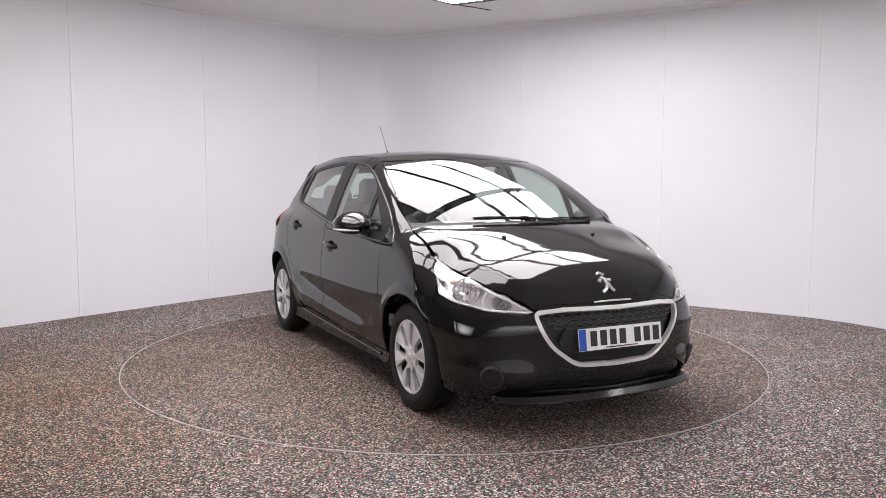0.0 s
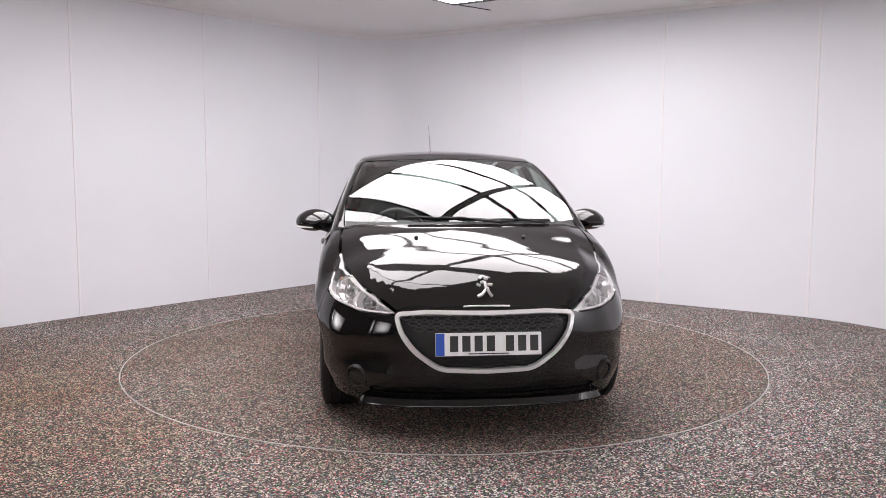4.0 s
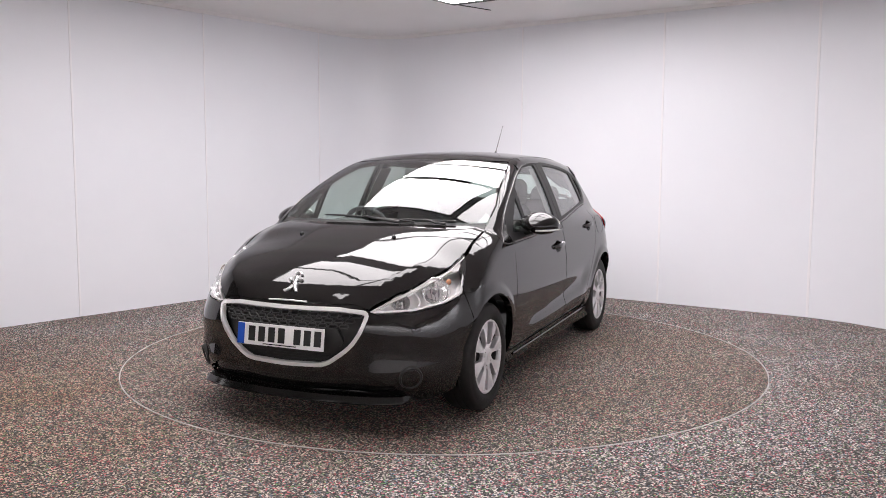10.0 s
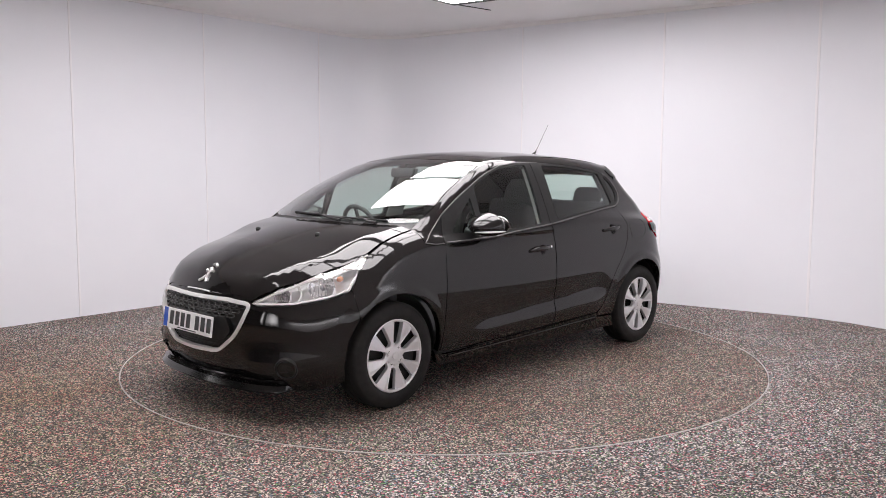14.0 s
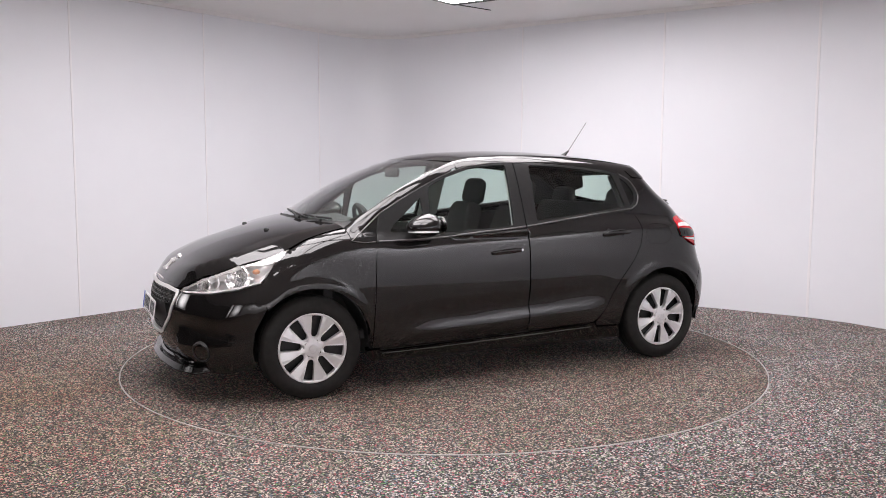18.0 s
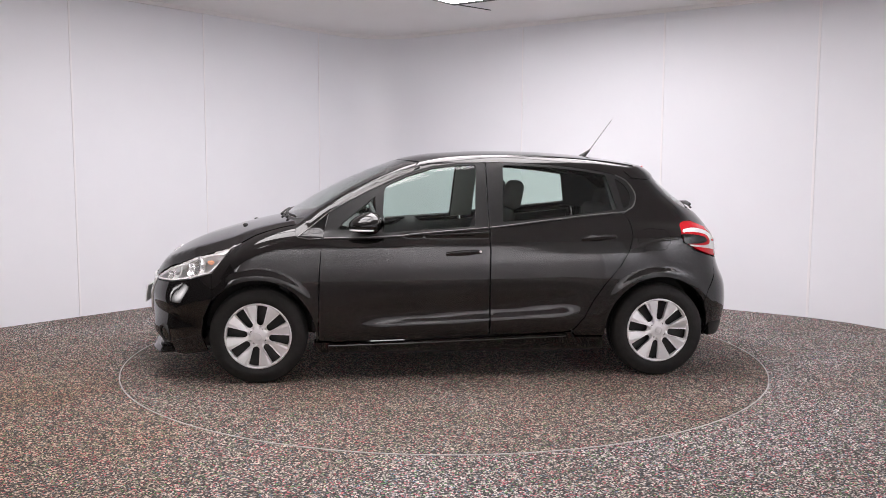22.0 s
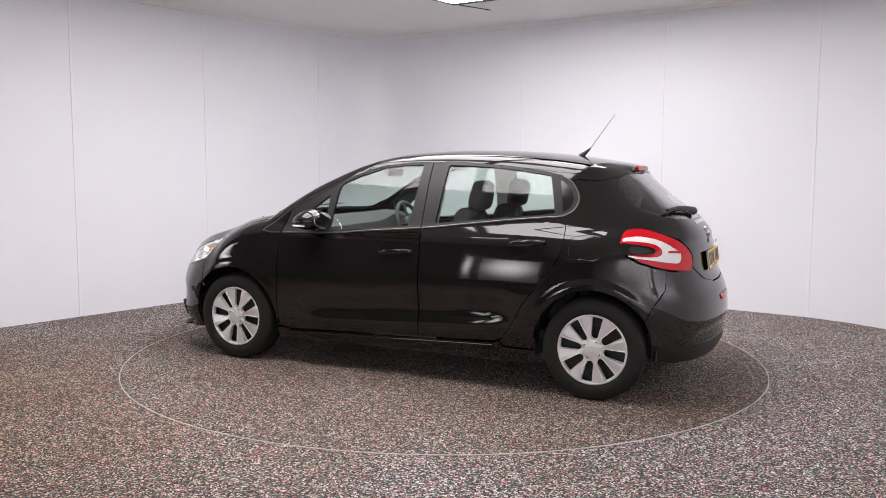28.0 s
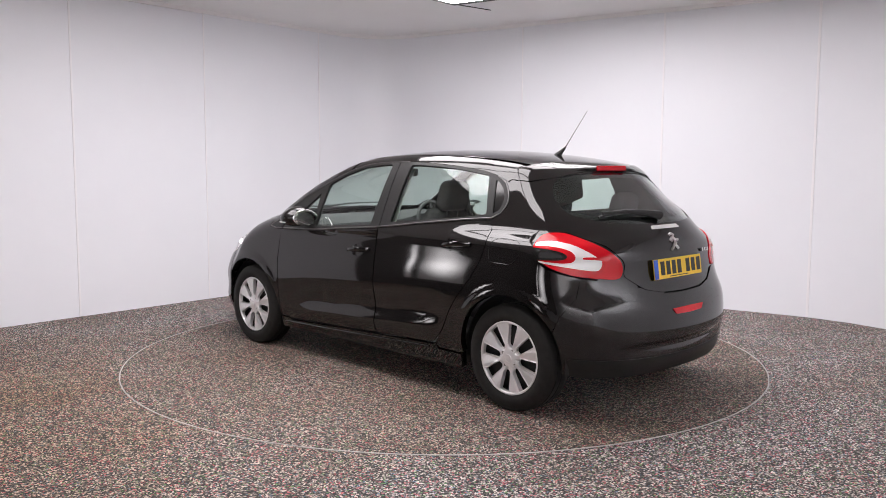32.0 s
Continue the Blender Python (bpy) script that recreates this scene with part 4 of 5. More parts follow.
def build_wheel(car):
    """One wheel at the hub's place, outer face to +y."""
    turn = pose(0, 0, 0, -90, 0, 0)  # lathe axis z to +y
    wheel = new("wheel")
    R = WHEEL_R
    prof = [(0.195, -0.09), (0.215, -0.098), (0.262, -0.096), (0.286, -0.086), (0.297, -0.068), (R, -0.04), (R, -0.012), (R - 0.006, -0.009), (R - 0.006, -0.005), (R, -0.002), (R, 0.03), (R - 0.006, 0.033), (R - 0.006, 0.037), (R, 0.04), (0.296, 0.072), (0.286, 0.084), (0.280, 0.087), (0.274, 0.0885), (0.262, 0.094), (0.245, 0.097), (0.230, 0.0965), (0.222, 0.094), (0.214, 0.091), (0.206, 0.088), (0.204, 0.07)]
    part("tyre", lathe(prof, 64, turn), RUBBER, wheel, "black rubber tyre", smooth=True, sharp=50)
    part("rim", lathe([(0.205, 0.082), (0.200, 0.06), (0.196, 0.03), (0.05, 0.02), (0.0005, 0.02)], 48, turn), BLACK_PLASTIC, wheel, "dark steel rim behind the cover", smooth=True)
    bm = lathe([(0.189, 0.062), (0.191, 0.080), (0.194, 0.087), (0.200, 0.089), (0.205, 0.086), (0.206, 0.078)], 72, turn)
    cover = part("wheel_cover", bm, ALLOY, wheel, "silver plastic eight-spoke wheel cover", smooth=True, sharp=50)
    for i in range(8):
        spoke = tagged(new("spoke", spoke_mesh()))
        spoke.parent = cover
        spoke.matrix_basis = turn @ pose(0, 0, 0, 0, 0, 45 * i + 58.5)
    for i in range(4):
        part("bolt_recess", lathe([(0.0005, 0.0845), (0.006, 0.0850), (0.0075, 0.0858)], 12, turn @ pose(0, 0, 0, 0, 0, 90 * i + 58.5) @ pose(0.048, 0, 0)), BLACK_PLASTIC, cover, "small dark bolt recess")
    part("centre_cap", lathe([(0.034, 0.070), (0.033, 0.086), (0.028, 0.0885), (0.024, 0.0885), (0.022, 0.0870), (0.020, 0.0905), (0.0005, 0.092)], 32, turn), ALLOY, cover, "round silver centre cap", smooth=True)
    return wheel


def build_wheels(car):
    for hand in (1, -1):
        for wx in (WB, -WB):
            w = build_wheel(car)
            w.parent = car
            w.matrix_basis = pose(wx, 0.735 * hand, HUB_Z, 0, 0, 0 if hand > 0 else 180)
            tagged(w, "road wheel with a silver spoked cover")
            bm = lathe([(0.356, 0.020), (0.362, 0.04), (0.362, 0.30), (0.18, 0.31)], 28, pose(wx, 0.80 * hand, HUB_Z, 90 * hand, 0, 0), a0=-8 if hand > 0 else 172, a1=188 if hand > 0 else 368)
            part("arch_liner", bm, BLACK_PLASTIC, car, "black wheel arch liner")


def build_underbody(car):
    bm = bmesh.new()
    box(bm, 1.75, 1.42, 0.10, pose(0, 0, 0.23), 0.02)
    box(bm, 0.30, 1.20, 0.10, pose(-1.60, 0, 0.27), 0.03)
    box(bm, 0.34, 1.10, 0.12, pose(1.66, 0, 0.24), 0.03)
    part("underbody", bm, BLACK_PLASTIC, car, "dark underbody")



def build_headlights(car):
    def n(*p):
        return around("nose", p)

    crest = [around("nose", q) for q in onto("top", [(x + 0.003, y + 0.004) for x, y in BONNET_EDGE])]
    shape = [n(1.92, 0.462, 0.618), n(1.80, 0.635, 0.626), n(1.68, 0.748, 0.654), (*n(1.563, 0.80, 0.690), 0.003), (*n(1.545, 0.80, 0.715), 0.01), n(1.46, 0.80, 0.80)] + crest
    for hand in (1, -1):
        lamp = sheet("headlight", "nose", outline(shape, 0.008, 0.02), REFLECTOR, car, h=0.022, lift=-0.062, thick=-0.060, hand=hand, label="large clear swept-back headlight",
                     dish=lambda q: 0.008 * np.sin(q[:, 0] * 95) * np.sin(q[:, 1] * 80))
        lens = sheet("lens", "nose", outline(shape, 0.008, 0.02, 0.001), LENS, lamp, h=0.025, lift=0.001, thick=0, hand=hand, label="clear plastic lens")
        lens.visible_shadow = False
        rim = outline(shape, 0.008, 0.02, 0.007)
        part("rim", tube(lay("nose", rim[::2], -0.008, hand), 0.0055, 6, closed=True), PALE_LENS, lamp, "pale rim inside the lens", smooth=True)
        for place, r in ((n(1.675, 0.695, 0.722), 0.068), (n(1.83, 0.565, 0.672), 0.044)):
            c = onto("nose", [place])[0]
            nr = slope(c[None])[0]
            c = c - nr * 0.030
            way = Vector((0.86, 0.42, 0.12)) * 0.45 + Vector(nr) * 0.55
            m = Matrix.Translation((c[0], c[1] * hand, c[2])) @ Vector((way.x, way.y * hand, way.z)).to_track_quat("Z", "Y").to_matrix().to_4x4()
            bowl = part("bowl", lathe([(0.004, -0.045), (r * 0.35, -0.040), (r * 0.36, -0.034), (r * 0.62, -0.026), (r * 0.64, -0.018), (r * 0.9, -0.002), (r, 0.008), (r * 1.05, 0.010), (r * 1.08, 0.004), (r * 1.08, -0.02)], 14, m), LAMP_BOWL, lamp, "faceted bright lamp bowl")
            part("ring", lathe([(r * 0.93, 0.003), (r * 0.99, 0.011), (r * 1.03, 0.0135), (r * 1.08, 0.011)], 32, m), CHROME, bowl, "chrome ring round the bowl", smooth=True)
            part("bulb", lathe([(0.0005, 0.004), (0.009, 0.0), (0.012, -0.012), (0.010, -0.045)], 14, m), GREY_TRIM, bowl, "dark bulb cap", smooth=True)
            for k in (-1, 0, 1):
                part("rib", tube([m @ Vector((0.24 * r * k, -r * 0.85, -0.006)), m @ Vector((0.30 * r * k, 0, -0.022)), m @ Vector((0.24 * r * k, r * 0.85, -0.006))], 0.0018, 5), GREY_TRIM, bowl)
        # pale sheet under the lens paints in its reflection of the ceiling panels
        brow = crest[::-1][1:] + [n(1.50, 0.775, 0.795), n(1.60, 0.735, 0.790), n(1.70, 0.675, 0.765), n(1.80, 0.595, 0.712)]
        sheet("brow_glare", "nose", outline(brow, 0.006, 0.02, 0.004), PALE_LENS, lamp, h=0.02, lift=-0.006, thick=0.012, hand=hand, label="broad pale sheet painting in the ceiling light's glare over the bowls")
        c = lay("nose", [n(1.585, 0.75, 0.762)], -0.028)[0]
        bm = bmesh.new()
        bmesh.ops.create_uvsphere(bm, u_segments=14, v_segments=8, radius=1, matrix=pose(c[0], c[1] * hand, c[2]) @ Matrix.Diagonal((0.022, 0.012, 0.015, 1)))
        part("indicator_bulb", bm, AMBER, lamp, "amber indicator bulb", smooth=True)
        bead("divider", "nose", smooth_line([n(1.80, 0.635, 0.632), n(1.765, 0.64, 0.668), n(1.765, 0.615, 0.715), n(1.79, 0.575, 0.745)], 5), 0.005, PALE_LENS, lamp, -0.016, hand, label="pale divider between the bowls")


def build_tail(car):
    def s(*p):
        return around("stern", p)

    def ss(x, z):
        return around("stern", onto("side", [(x, z)])[0])

    # hatch skin with its glass
    edge = [(0.50, 1.330, 0.03), (0.60, 1.25, 0), (0.655, 1.13, 0), (0.69, 1.02, 0), (0.63, 0.975, 0.02), (0.54, 0.925, 0), (0.452, 0.835, 0.03), (0.472, 0.765, 0.02), (0.34, 0.685, 0.04), (0.20, 0.662, 0)]
    ring = [(0, 1.345, 0)] + edge + [(0, 0.657, 0)] + [(-y, z, r) for y, z, r in edge[::-1]]
    glass = [(0, 1.318, 0), (0.44, 1.300, 0.03), (0.535, 1.24, 0.02), (0.590, 1.15, 0.0), (0.590, 1.085, 0.05), (0.45, 1.042, 0.03), (0.2, 1.030, 0), (0, 1.028, 0)]
    glass = glass + [(-y, z, r) for y, z, r in glass[-2:0:-1]]
    hole = outline(glass, 0.0, 0.03)
    hatch = sheet("tailgate", "rear", outline(ring, 0.01, 0.03, GAP), PAINT, car, holes=(hole,), h=0.032)
    w = sheet("rear_window", "rear", outline(hole, 0, 0.03, -0.003), TINTED, hatch, h=0.05, lift=-0.004, thick=0, label="tinted rear window")
    w.visible_shadow = False
    sheet("window_border", "rear", outline(hole, 0, 0.03, -0.004), GLOSS_BLACK, hatch, holes=(outline(hole, 0, 0.03, 0.030),), h=0.03, lift=-0.007, thick=0, label="black printed glass border")
    # roof spoiler
    bm = bmesh.new()
    rows = []
    for y in np.linspace(-0.535, 0.535, 25):
        k = abs(y) / 0.535
        x1 = -1.368 + 0.11 * k ** 2.2
        x0 = -1.225 + 0.06 * k ** 2
        t0 = float(onto("top", [(x0, y)])[0][2])
        t1 = 1.348 - 0.036 * (y / 0.56) ** 2 - 0.045 * k ** 5
        rows.append([bm.verts.new(q) for q in ((x0, y, t0 - 0.004), (x0, y, t0 + 0.001), ((x0 + x1) / 2, y, (t0 + t1) / 2 + 0.005), (x1 + 0.01, y, t1 + 0.001), (x1, y, t1 - 0.008), (x1 + 0.01, y, t1 - 0.022), ((x0 + x1) / 2, y, (t0 + t1) / 2 - 0.035))])
    for a, b in zip(rows, rows[1:]):
        for i in range(7):
            bm.faces.new((a[i], a[(i + 1) % 7], b[(i + 1) % 7], b[i]))
    bm.faces.new(rows[0]), bm.faces.new(rows[-1])
    spoiler = part("roof_spoiler", bm, PAINT, hatch, "gloss black roof spoiler", smooth=True, sharp=50)
    for hand in (1, -1):
        cheek = [(-1.08, 1.318), (-1.20, 1.352), (-1.285, 1.350), (-1.352, 1.322), (-1.330, 1.288), (-1.24, 1.262), (-1.13, 1.272)]
        sheet("spoiler_cheek", "side", outline(cheek, 0.012, 0.02), PAINT, spoiler, h=0.016, lift=0.005, thick=0.012, hand=hand, label="gloss black side of the roof spoiler")
    bm = bmesh.new()
    box(bm, 0.018, 0.30, 0.030, pose(-1.362, 0, 1.337, 0, 10, 0), 0.007)
    part("stop_lamp", bm, RED_LENS, spoiler, "red high stop lamp")
    # wiper
    piv = Vector(lay("rear", [(0.0, 1.055)], 0.02)[0])
    part("wiper_arm", tube([piv + Vector((0.02, 0, 0)), piv] + [Vector(q) for q in lay("rear", [(0.10, 1.070), (0.28, 1.082), (0.44, 1.076)], 0.022)], [0.02, 0.026, 0.017, 0.013, 0.008], 8), BLACK_PLASTIC, hatch, "black rear wiper", smooth=True)
    part("wiper_blade", tube(lay("rear", [(y, 1.062 + 0.03 * (1 - ((y - 0.2) / 0.28) ** 2)) for y in np.linspace(-0.06, 0.47, 9)], 0.010), 0.007, 6), BLACK_PLASTIC, hatch, smooth=True)
    sheet("handle_strip", "rear", outline([(-0.15, 0.998), (0.15, 0.998), (0.135, 1.016), (-0.135, 1.016)], 0.006, 0.03), SATIN, hatch, h=0.04, lift=0.004, thick=0.01, label="pale grip strip under the glass")
    emblem("badge", "rear", 0.0, 0.925, 0.042, hatch)
    c = onto("rear", [(0, 0.785)])[0]
    nr = slope(c[None])[0]
    plate("number_plate", hatch, pose(c[0] - 0.005, 0, 0.785, 0, 0, 180), pose(0, 0, 0, 0, -8, 0), YELLOW_PLATE, INK, 1)
    bm = bmesh.new()
    for k in range(3):
        box(bm, 0.003, 0.022, 0.020, pose(c[0] + 0.022, -0.33 - 0.03 * k, 0.86, 0, 0, 12))
    part("model_badge", bm, CHROME, hatch, "small chrome model marks")
    # bumper
    left = [s(-1.80, 0, 0.651), s(-1.80, 0.20, 0.656), s(-1.79, 0.34, 0.680), s(-1.74, 0.478, 0.748), s(-1.69, 0.60, 0.750), ss(-1.66, 0.762), ss(-1.663, 0.66), ss(-1.603, 0.56), ss(-1.569, 0.483), s(-1.60, 0.81, 0.40), s(-1.617, 0.80, 0.30), s(-1.61, 0.79, 0.255), s(-1.70, 0.68, 0.24), s(-1.80, 0.4, 0.23), s(-1.82, 0, 0.23)]
    ring = left + [(-a, z) for a, z in left[-2:0:-1]]
    bumper = sheet("rear_bumper", "stern", outline(ring, 0.004, 0.03, 0.0005), PAINT, car, h=0.03)
    for hand in (1, -1):
        patch = [ss(-1.70, 0.72), ss(-1.58, 0.75), ss(-1.56, 0.55), ss(-1.60, 0.45), ss(-1.638, 0.30), ss(-1.67, 0.30)]
        sheet("inner_skin", "stern", outline(patch, 0.004, 0.03), GLOSS_BLACK, car, h=0.03, lift=-0.012, thick=0.004, hand=hand)
    joint = [s(-1.70, 0.62, 0.60), s(-1.70, 0.62, 0.765), s(-1.80, 0.40, 0.775), s(-1.80, 0.38, 0.70), s(-1.80, 0.0, 0.69), s(-1.85, 0.0, 0.61)]
    joint = joint[::-1] + [(-q, z) for q, z in joint[1:-1]]
    sheet("inner_skin", "stern", outline(joint, 0.0, 0.03), PAINT, car, h=0.03, lift=-0.004, thick=0)
    for hand in (1, -1):
        back = [s(-1.56, 0.72, 1.0), s(-1.66, 0.57, 0.985), s(-1.75, 0.41, 0.86), s(-1.76, 0.42, 0.745), s(-1.70, 0.58, 0.75), s(-1.60, 0.72, 0.80)]
        sheet("inner_skin", "stern", outline(back, 0.004, 0.03), PAINT, car, h=0.03, lift=-0.004, thick=0, hand=hand)
    low = [s(-1.84, 0, 0.318), s(-1.82, 0.3, 0.322), s(-1.74, 0.6, 0.334), s(-1.63, 0.78, 0.345), s(-1.625, 0.79, 0.258), s(-1.70, 0.68, 0.243), s(-1.80, 0.4, 0.233), s(-1.82, 0, 0.233)]
    ring = low + [(-a, z) for a, z in low[-2:0:-1]]
    sheet("valance", "stern", outline(ring, 0.02, 0.03), VALANCE, bumper, h=0.022, lift=0.003, thick=0.006, label="matt black lower valance", dish=lambda q: 0.010 * step(0.0, 1.0, (0.305 - q[:, 1]) / 0.04))
    fog = [s(-1.88, 0.165, 0.572), s(-1.88, 0.0, 0.574), s(-1.88, -0.165, 0.572), s(-1.88, -0.135, 0.540), s(-1.88, 0.0, 0.537), s(-1.88, 0.135, 0.540)]
    sheet("fog_lamp", "stern", outline(fog, 0.010, 0.03), RED_LENS, bumper, h=0.04, lift=0.005, thick=0.012, label="red rear fog lamp")
    for hand in (1, -1):
        def rounded(ring):
            n, out = len(ring), []
            for i in range(n):
                a, b, c, d = (ring[(i + k) % n] for k in (-1, 0, 1, 2))
                for t in (0, 0.25, 0.5, 0.75):
                    out.append((0.5 * (2 * b + (c - a) * t + (2 * a - 5 * b + 4 * c - d) * t * t + (3 * b - a - 3 * c + d) * t ** 3))[:])
            return np.array(out)

        def lamp_loop(*pts):
            # across from the lamp's front tip to its inner edge, then down, in thousandths
            return rounded([Vector((0.82 - 0.395 * u / 1000, 0.994 - 0.236 * v / 1000)) for u, v in pts])
        shape = [s(-1.415, 0.80, 0.925), s(-1.45, 0.77, 0.982), s(-1.53, 0.735, 0.994), s(-1.60, 0.69, 0.978), s(-1.69, 0.56, 0.918), s(-1.725, 0.462, 0.838), s(-1.735, 0.485, 0.758), s(-1.69, 0.60, 0.760), s(-1.64, 0.70, 0.773), s(-1.597, 0.75, 0.787), s(-1.506, 0.79, 0.822), s(-1.43, 0.80, 0.875)]
        lamp = sheet("tail_light", "stern", outline(rounded([Vector(q) for q in shape]), 0.0, 0.02, 0.0005), RED_LENS, car, h=0.025, lift=0.004, thick=0.02, hand=hand, label="red tail lamp with a pale claw-shaped band")
        claw = lamp_loop((25, 270), (60, 215), (180, 190), (320, 212), (450, 275), (565, 375), (675, 500), (735, 580), (745, 680), (715, 790), (650, 815), (520, 780), (380, 735), (230, 690), (110, 655), (75, 610), (180, 625), (330, 640), (430, 610), (455, 510), (415, 405), (310, 335), (160, 300), (60, 300))
        sheet("pale_band", "stern", claw, PALE_LENS, lamp, h=0.008, lift=0.0065, thick=0.003, hand=hand, dish=lambda q: 0.0016 * np.sin(q[:, 0] * 420) * np.sin(q[:, 1] * 260), label="pale claw-shaped lamp band")
        core = lamp_loop((40, 300), (160, 295), (310, 330), (415, 400), (458, 510), (430, 612), (330, 645), (180, 628), (80, 600), (60, 560), (200, 560), (300, 520), (250, 440), (120, 400), (50, 370))
        sheet("red_core", "stern", core, RED_LENS, lamp, h=0.012, lift=0.0085, thick=0.004, hand=hand, label="bright red inner band")
        sheet("red_bar", "stern", lamp_loop((545, 520), (650, 520), (755, 540), (755, 590), (650, 575), (545, 560)), RED_LENS, lamp, h=0.012, lift=0.0095, thick=0.004, hand=hand, label="short red bar across the pale band")
        tongue = sheet("notch", "stern", lamp_loop((-5, 345), (100, 350), (230, 380), (330, 430), (372, 500), (345, 560), (250, 590), (120, 590), (15, 575), (0, 460)), GLOSS_BLACK, lamp, h=0.015, lift=0.0105, thick=0.006, hand=hand, label="gloss black tongue between the lamp's arms")
        sheet("notch_lens", "stern", lamp_loop((110, 415), (220, 425), (305, 470), (315, 520), (250, 545), (110, 545), (80, 480)), SMOKED, tongue, h=0.015, lift=0.012, thick=0.002, hand=hand, label="grey reflector in the tongue")


SMOKED = shader("smoked_reflector", (0.04, 0.04, 0.042), 0.2, 0.3)
PALE_LENS = shader("pale_lamp_plastic", (0.88, 0.86, 0.86), 0.15, 0.0, 0.6)


def emblem(name, view, y, z, r, parent):
    """A plain upright chrome emblem."""
    strokes = (((-0.55, 0.85), (-0.1, 1.0), (0.45, 0.75)), ((-0.45, 0.45), (0.05, 0.45), (0.15, -0.25)), ((0.35, 0.25), (0.95, 0.2)), ((0.3, -0.1), (0.45, -0.6), (0.75, -1.0)), ((0.0, -0.35), (-0.4, -0.75), (-0.95, -1.0)), ((-0.55, 0.1), (-0.9, 0.3)))
    s = 1 if view == "front" else -1
    bm = bmesh.new()
    for q in strokes:
        tube(lay(view, [(y + s * u * r, z + v * r) for u, v in smooth_line(q, 4)], 0.004), 0.0080, 6, bm)
    part(name, bm, EMBLEM, parent, "chrome emblem")


def build_fittings(car):
    emblem("badge", "front", 0.0, 0.745, 0.042, car)
    bead("bonnet_lip", "front", [(y, 0.658 + 0.004 * math.cos(y * 10)) for y in np.linspace(-0.115, 0.115, 12)], 0.0045, SATIN, car, 0.003, label="slim bright strip on the bonnet's edge")
    for y in (0.302, -0.302):
        c = lay("top", [(1.40, y)], 0.002)[0]
        bm = bmesh.new()
        bmesh.ops.create_uvsphere(bm, u_segments=10, v_segments=6, radius=1, matrix=pose(*c) @ Matrix.Diagonal((0.018, 0.012, 0.011, 1)))
        part("washer_jet", bm, BLACK_PLASTIC, car, smooth=True)
    # cowl under the windscreen and wipers
    cowl = [(1.19, 0), (1.17, 0.25), (1.105, 0.50), (1.065, 0.60), (1.04, 0.70), (0.98, 0.69), (1.03, 0.60), (1.07, 0.50), (1.135, 0.25), (1.155, 0)]
    cowl = cowl + [(x, -y) for x, y in cowl[-2:0:-1]]
    sheet("cowl", "top", outline(cowl, 0.0, 0.03), BLACK_PLASTIC, car, h=0.03, lift=-0.006, thick=0, label="black wiper cowl")
    for pts, pivot in ((smooth_line([(1.135, 0.30), (1.140, 0.10), (1.125, -0.12), (1.09, -0.33)], 5), (1.165, 0.22)), (smooth_line([(1.055, 0.53), (1.105, 0.36), (1.130, 0.20)], 5), (1.11, 0.49))):
        blade = lay("top", pts, 0.005)
        part("wiper_blade", tube(blade, 0.0055, 6), BLACK_PLASTIC, car, "black wiper blade", smooth=True)
        mid = pts[len(pts) // 2]
        part("wiper_arm", tube(lay("top", [pivot, ((pivot[0] + mid[0]) / 2 + 0.006, (pivot[1] + mid[1]) / 2), mid], 0.012), [0.010, 0.007, 0.005], 6), BLACK_PLASTIC, car, "black wiper arm", smooth=True)
    base = Vector(lay("top", [(-0.985, 0)], 0.0)[0])
    mast = part("aerial", tube([base + Vector((0.03, 0, -0.004)), base + Vector((0.0, 0, 0.02)), base + Vector((-0.035, 0, 0.05))], [0.022, 0.014, 0.006], 10), BLACK_PLASTIC, car, "thin black raked roof aerial", smooth=True)
    part("rod", tube([base + Vector((-0.03, 0, 0.045)), Vector((-1.178, 0, 1.683))], [0.0024, 0.0015], 6), BLACK_PLASTIC, mast)
    for hand in (1, -1):
        # door mirror
        bm = bmesh.new()
        bmesh.ops.create_uvsphere(bm, u_segments=28, v_segments=18, radius=1)
        for v in bm.verts:
            x, y, z = v.co
            k = 1 - 0.20 * max(0, -y)
            squash = 0.62 if x < 0 else 1.0
            v.co = Vector((0.580 + 0.130 * x * squash * k, 0.888 + 0.126 * y, 0.994 + (0.076 if z > 0 else 0.066) * z * k * (1 - 0.22 * max(0, x)) - 0.010 * max(0, x) - 0.006 * y))
            v.co.y *= hand
        mirror = part("door_mirror", bm, PAINT, car, "rounded gloss black door mirror", smooth=True, sharp=80)
        bm = bmesh.new()
        bmesh.ops.create_uvsphere(bm, u_segments=24, v_segments=12, radius=1)
        for v in bm.verts:
            x, y, z = v.co
            v.co = Vector((0.496 + 0.006 * x, (0.892 + 0.102 * y) * hand, 0.992 + 0.056 * z))
        part("mirror_glass", bm, MIRROR, mirror, "mirror glass", smooth=True, sharp=80)
        strip = [(0.580 + 0.124 * math.cos(a), (0.888 + 0.126 * math.sin(a)) * hand, 0.958 + 0.004 * math.sin(a)) for a in np.linspace(0.1, 1.75, 14)]
        part("indicator", tube(strip, [0.003 + 0.003 * math.sin(math.pi * i / 13) for i in range(14)], 8), PALE_LENS, mirror, "pale indicator strip", smooth=True)
        part("mirror_foot", tube([(0.60, 0.745 * hand, 0.945), (0.595, 0.80 * hand, 0.945), (0.585, 0.86 * hand, 0.965)], [0.034, 0.026, 0.03], 10), BLACK_PLASTIC, mirror, "black mirror foot", smooth=True)
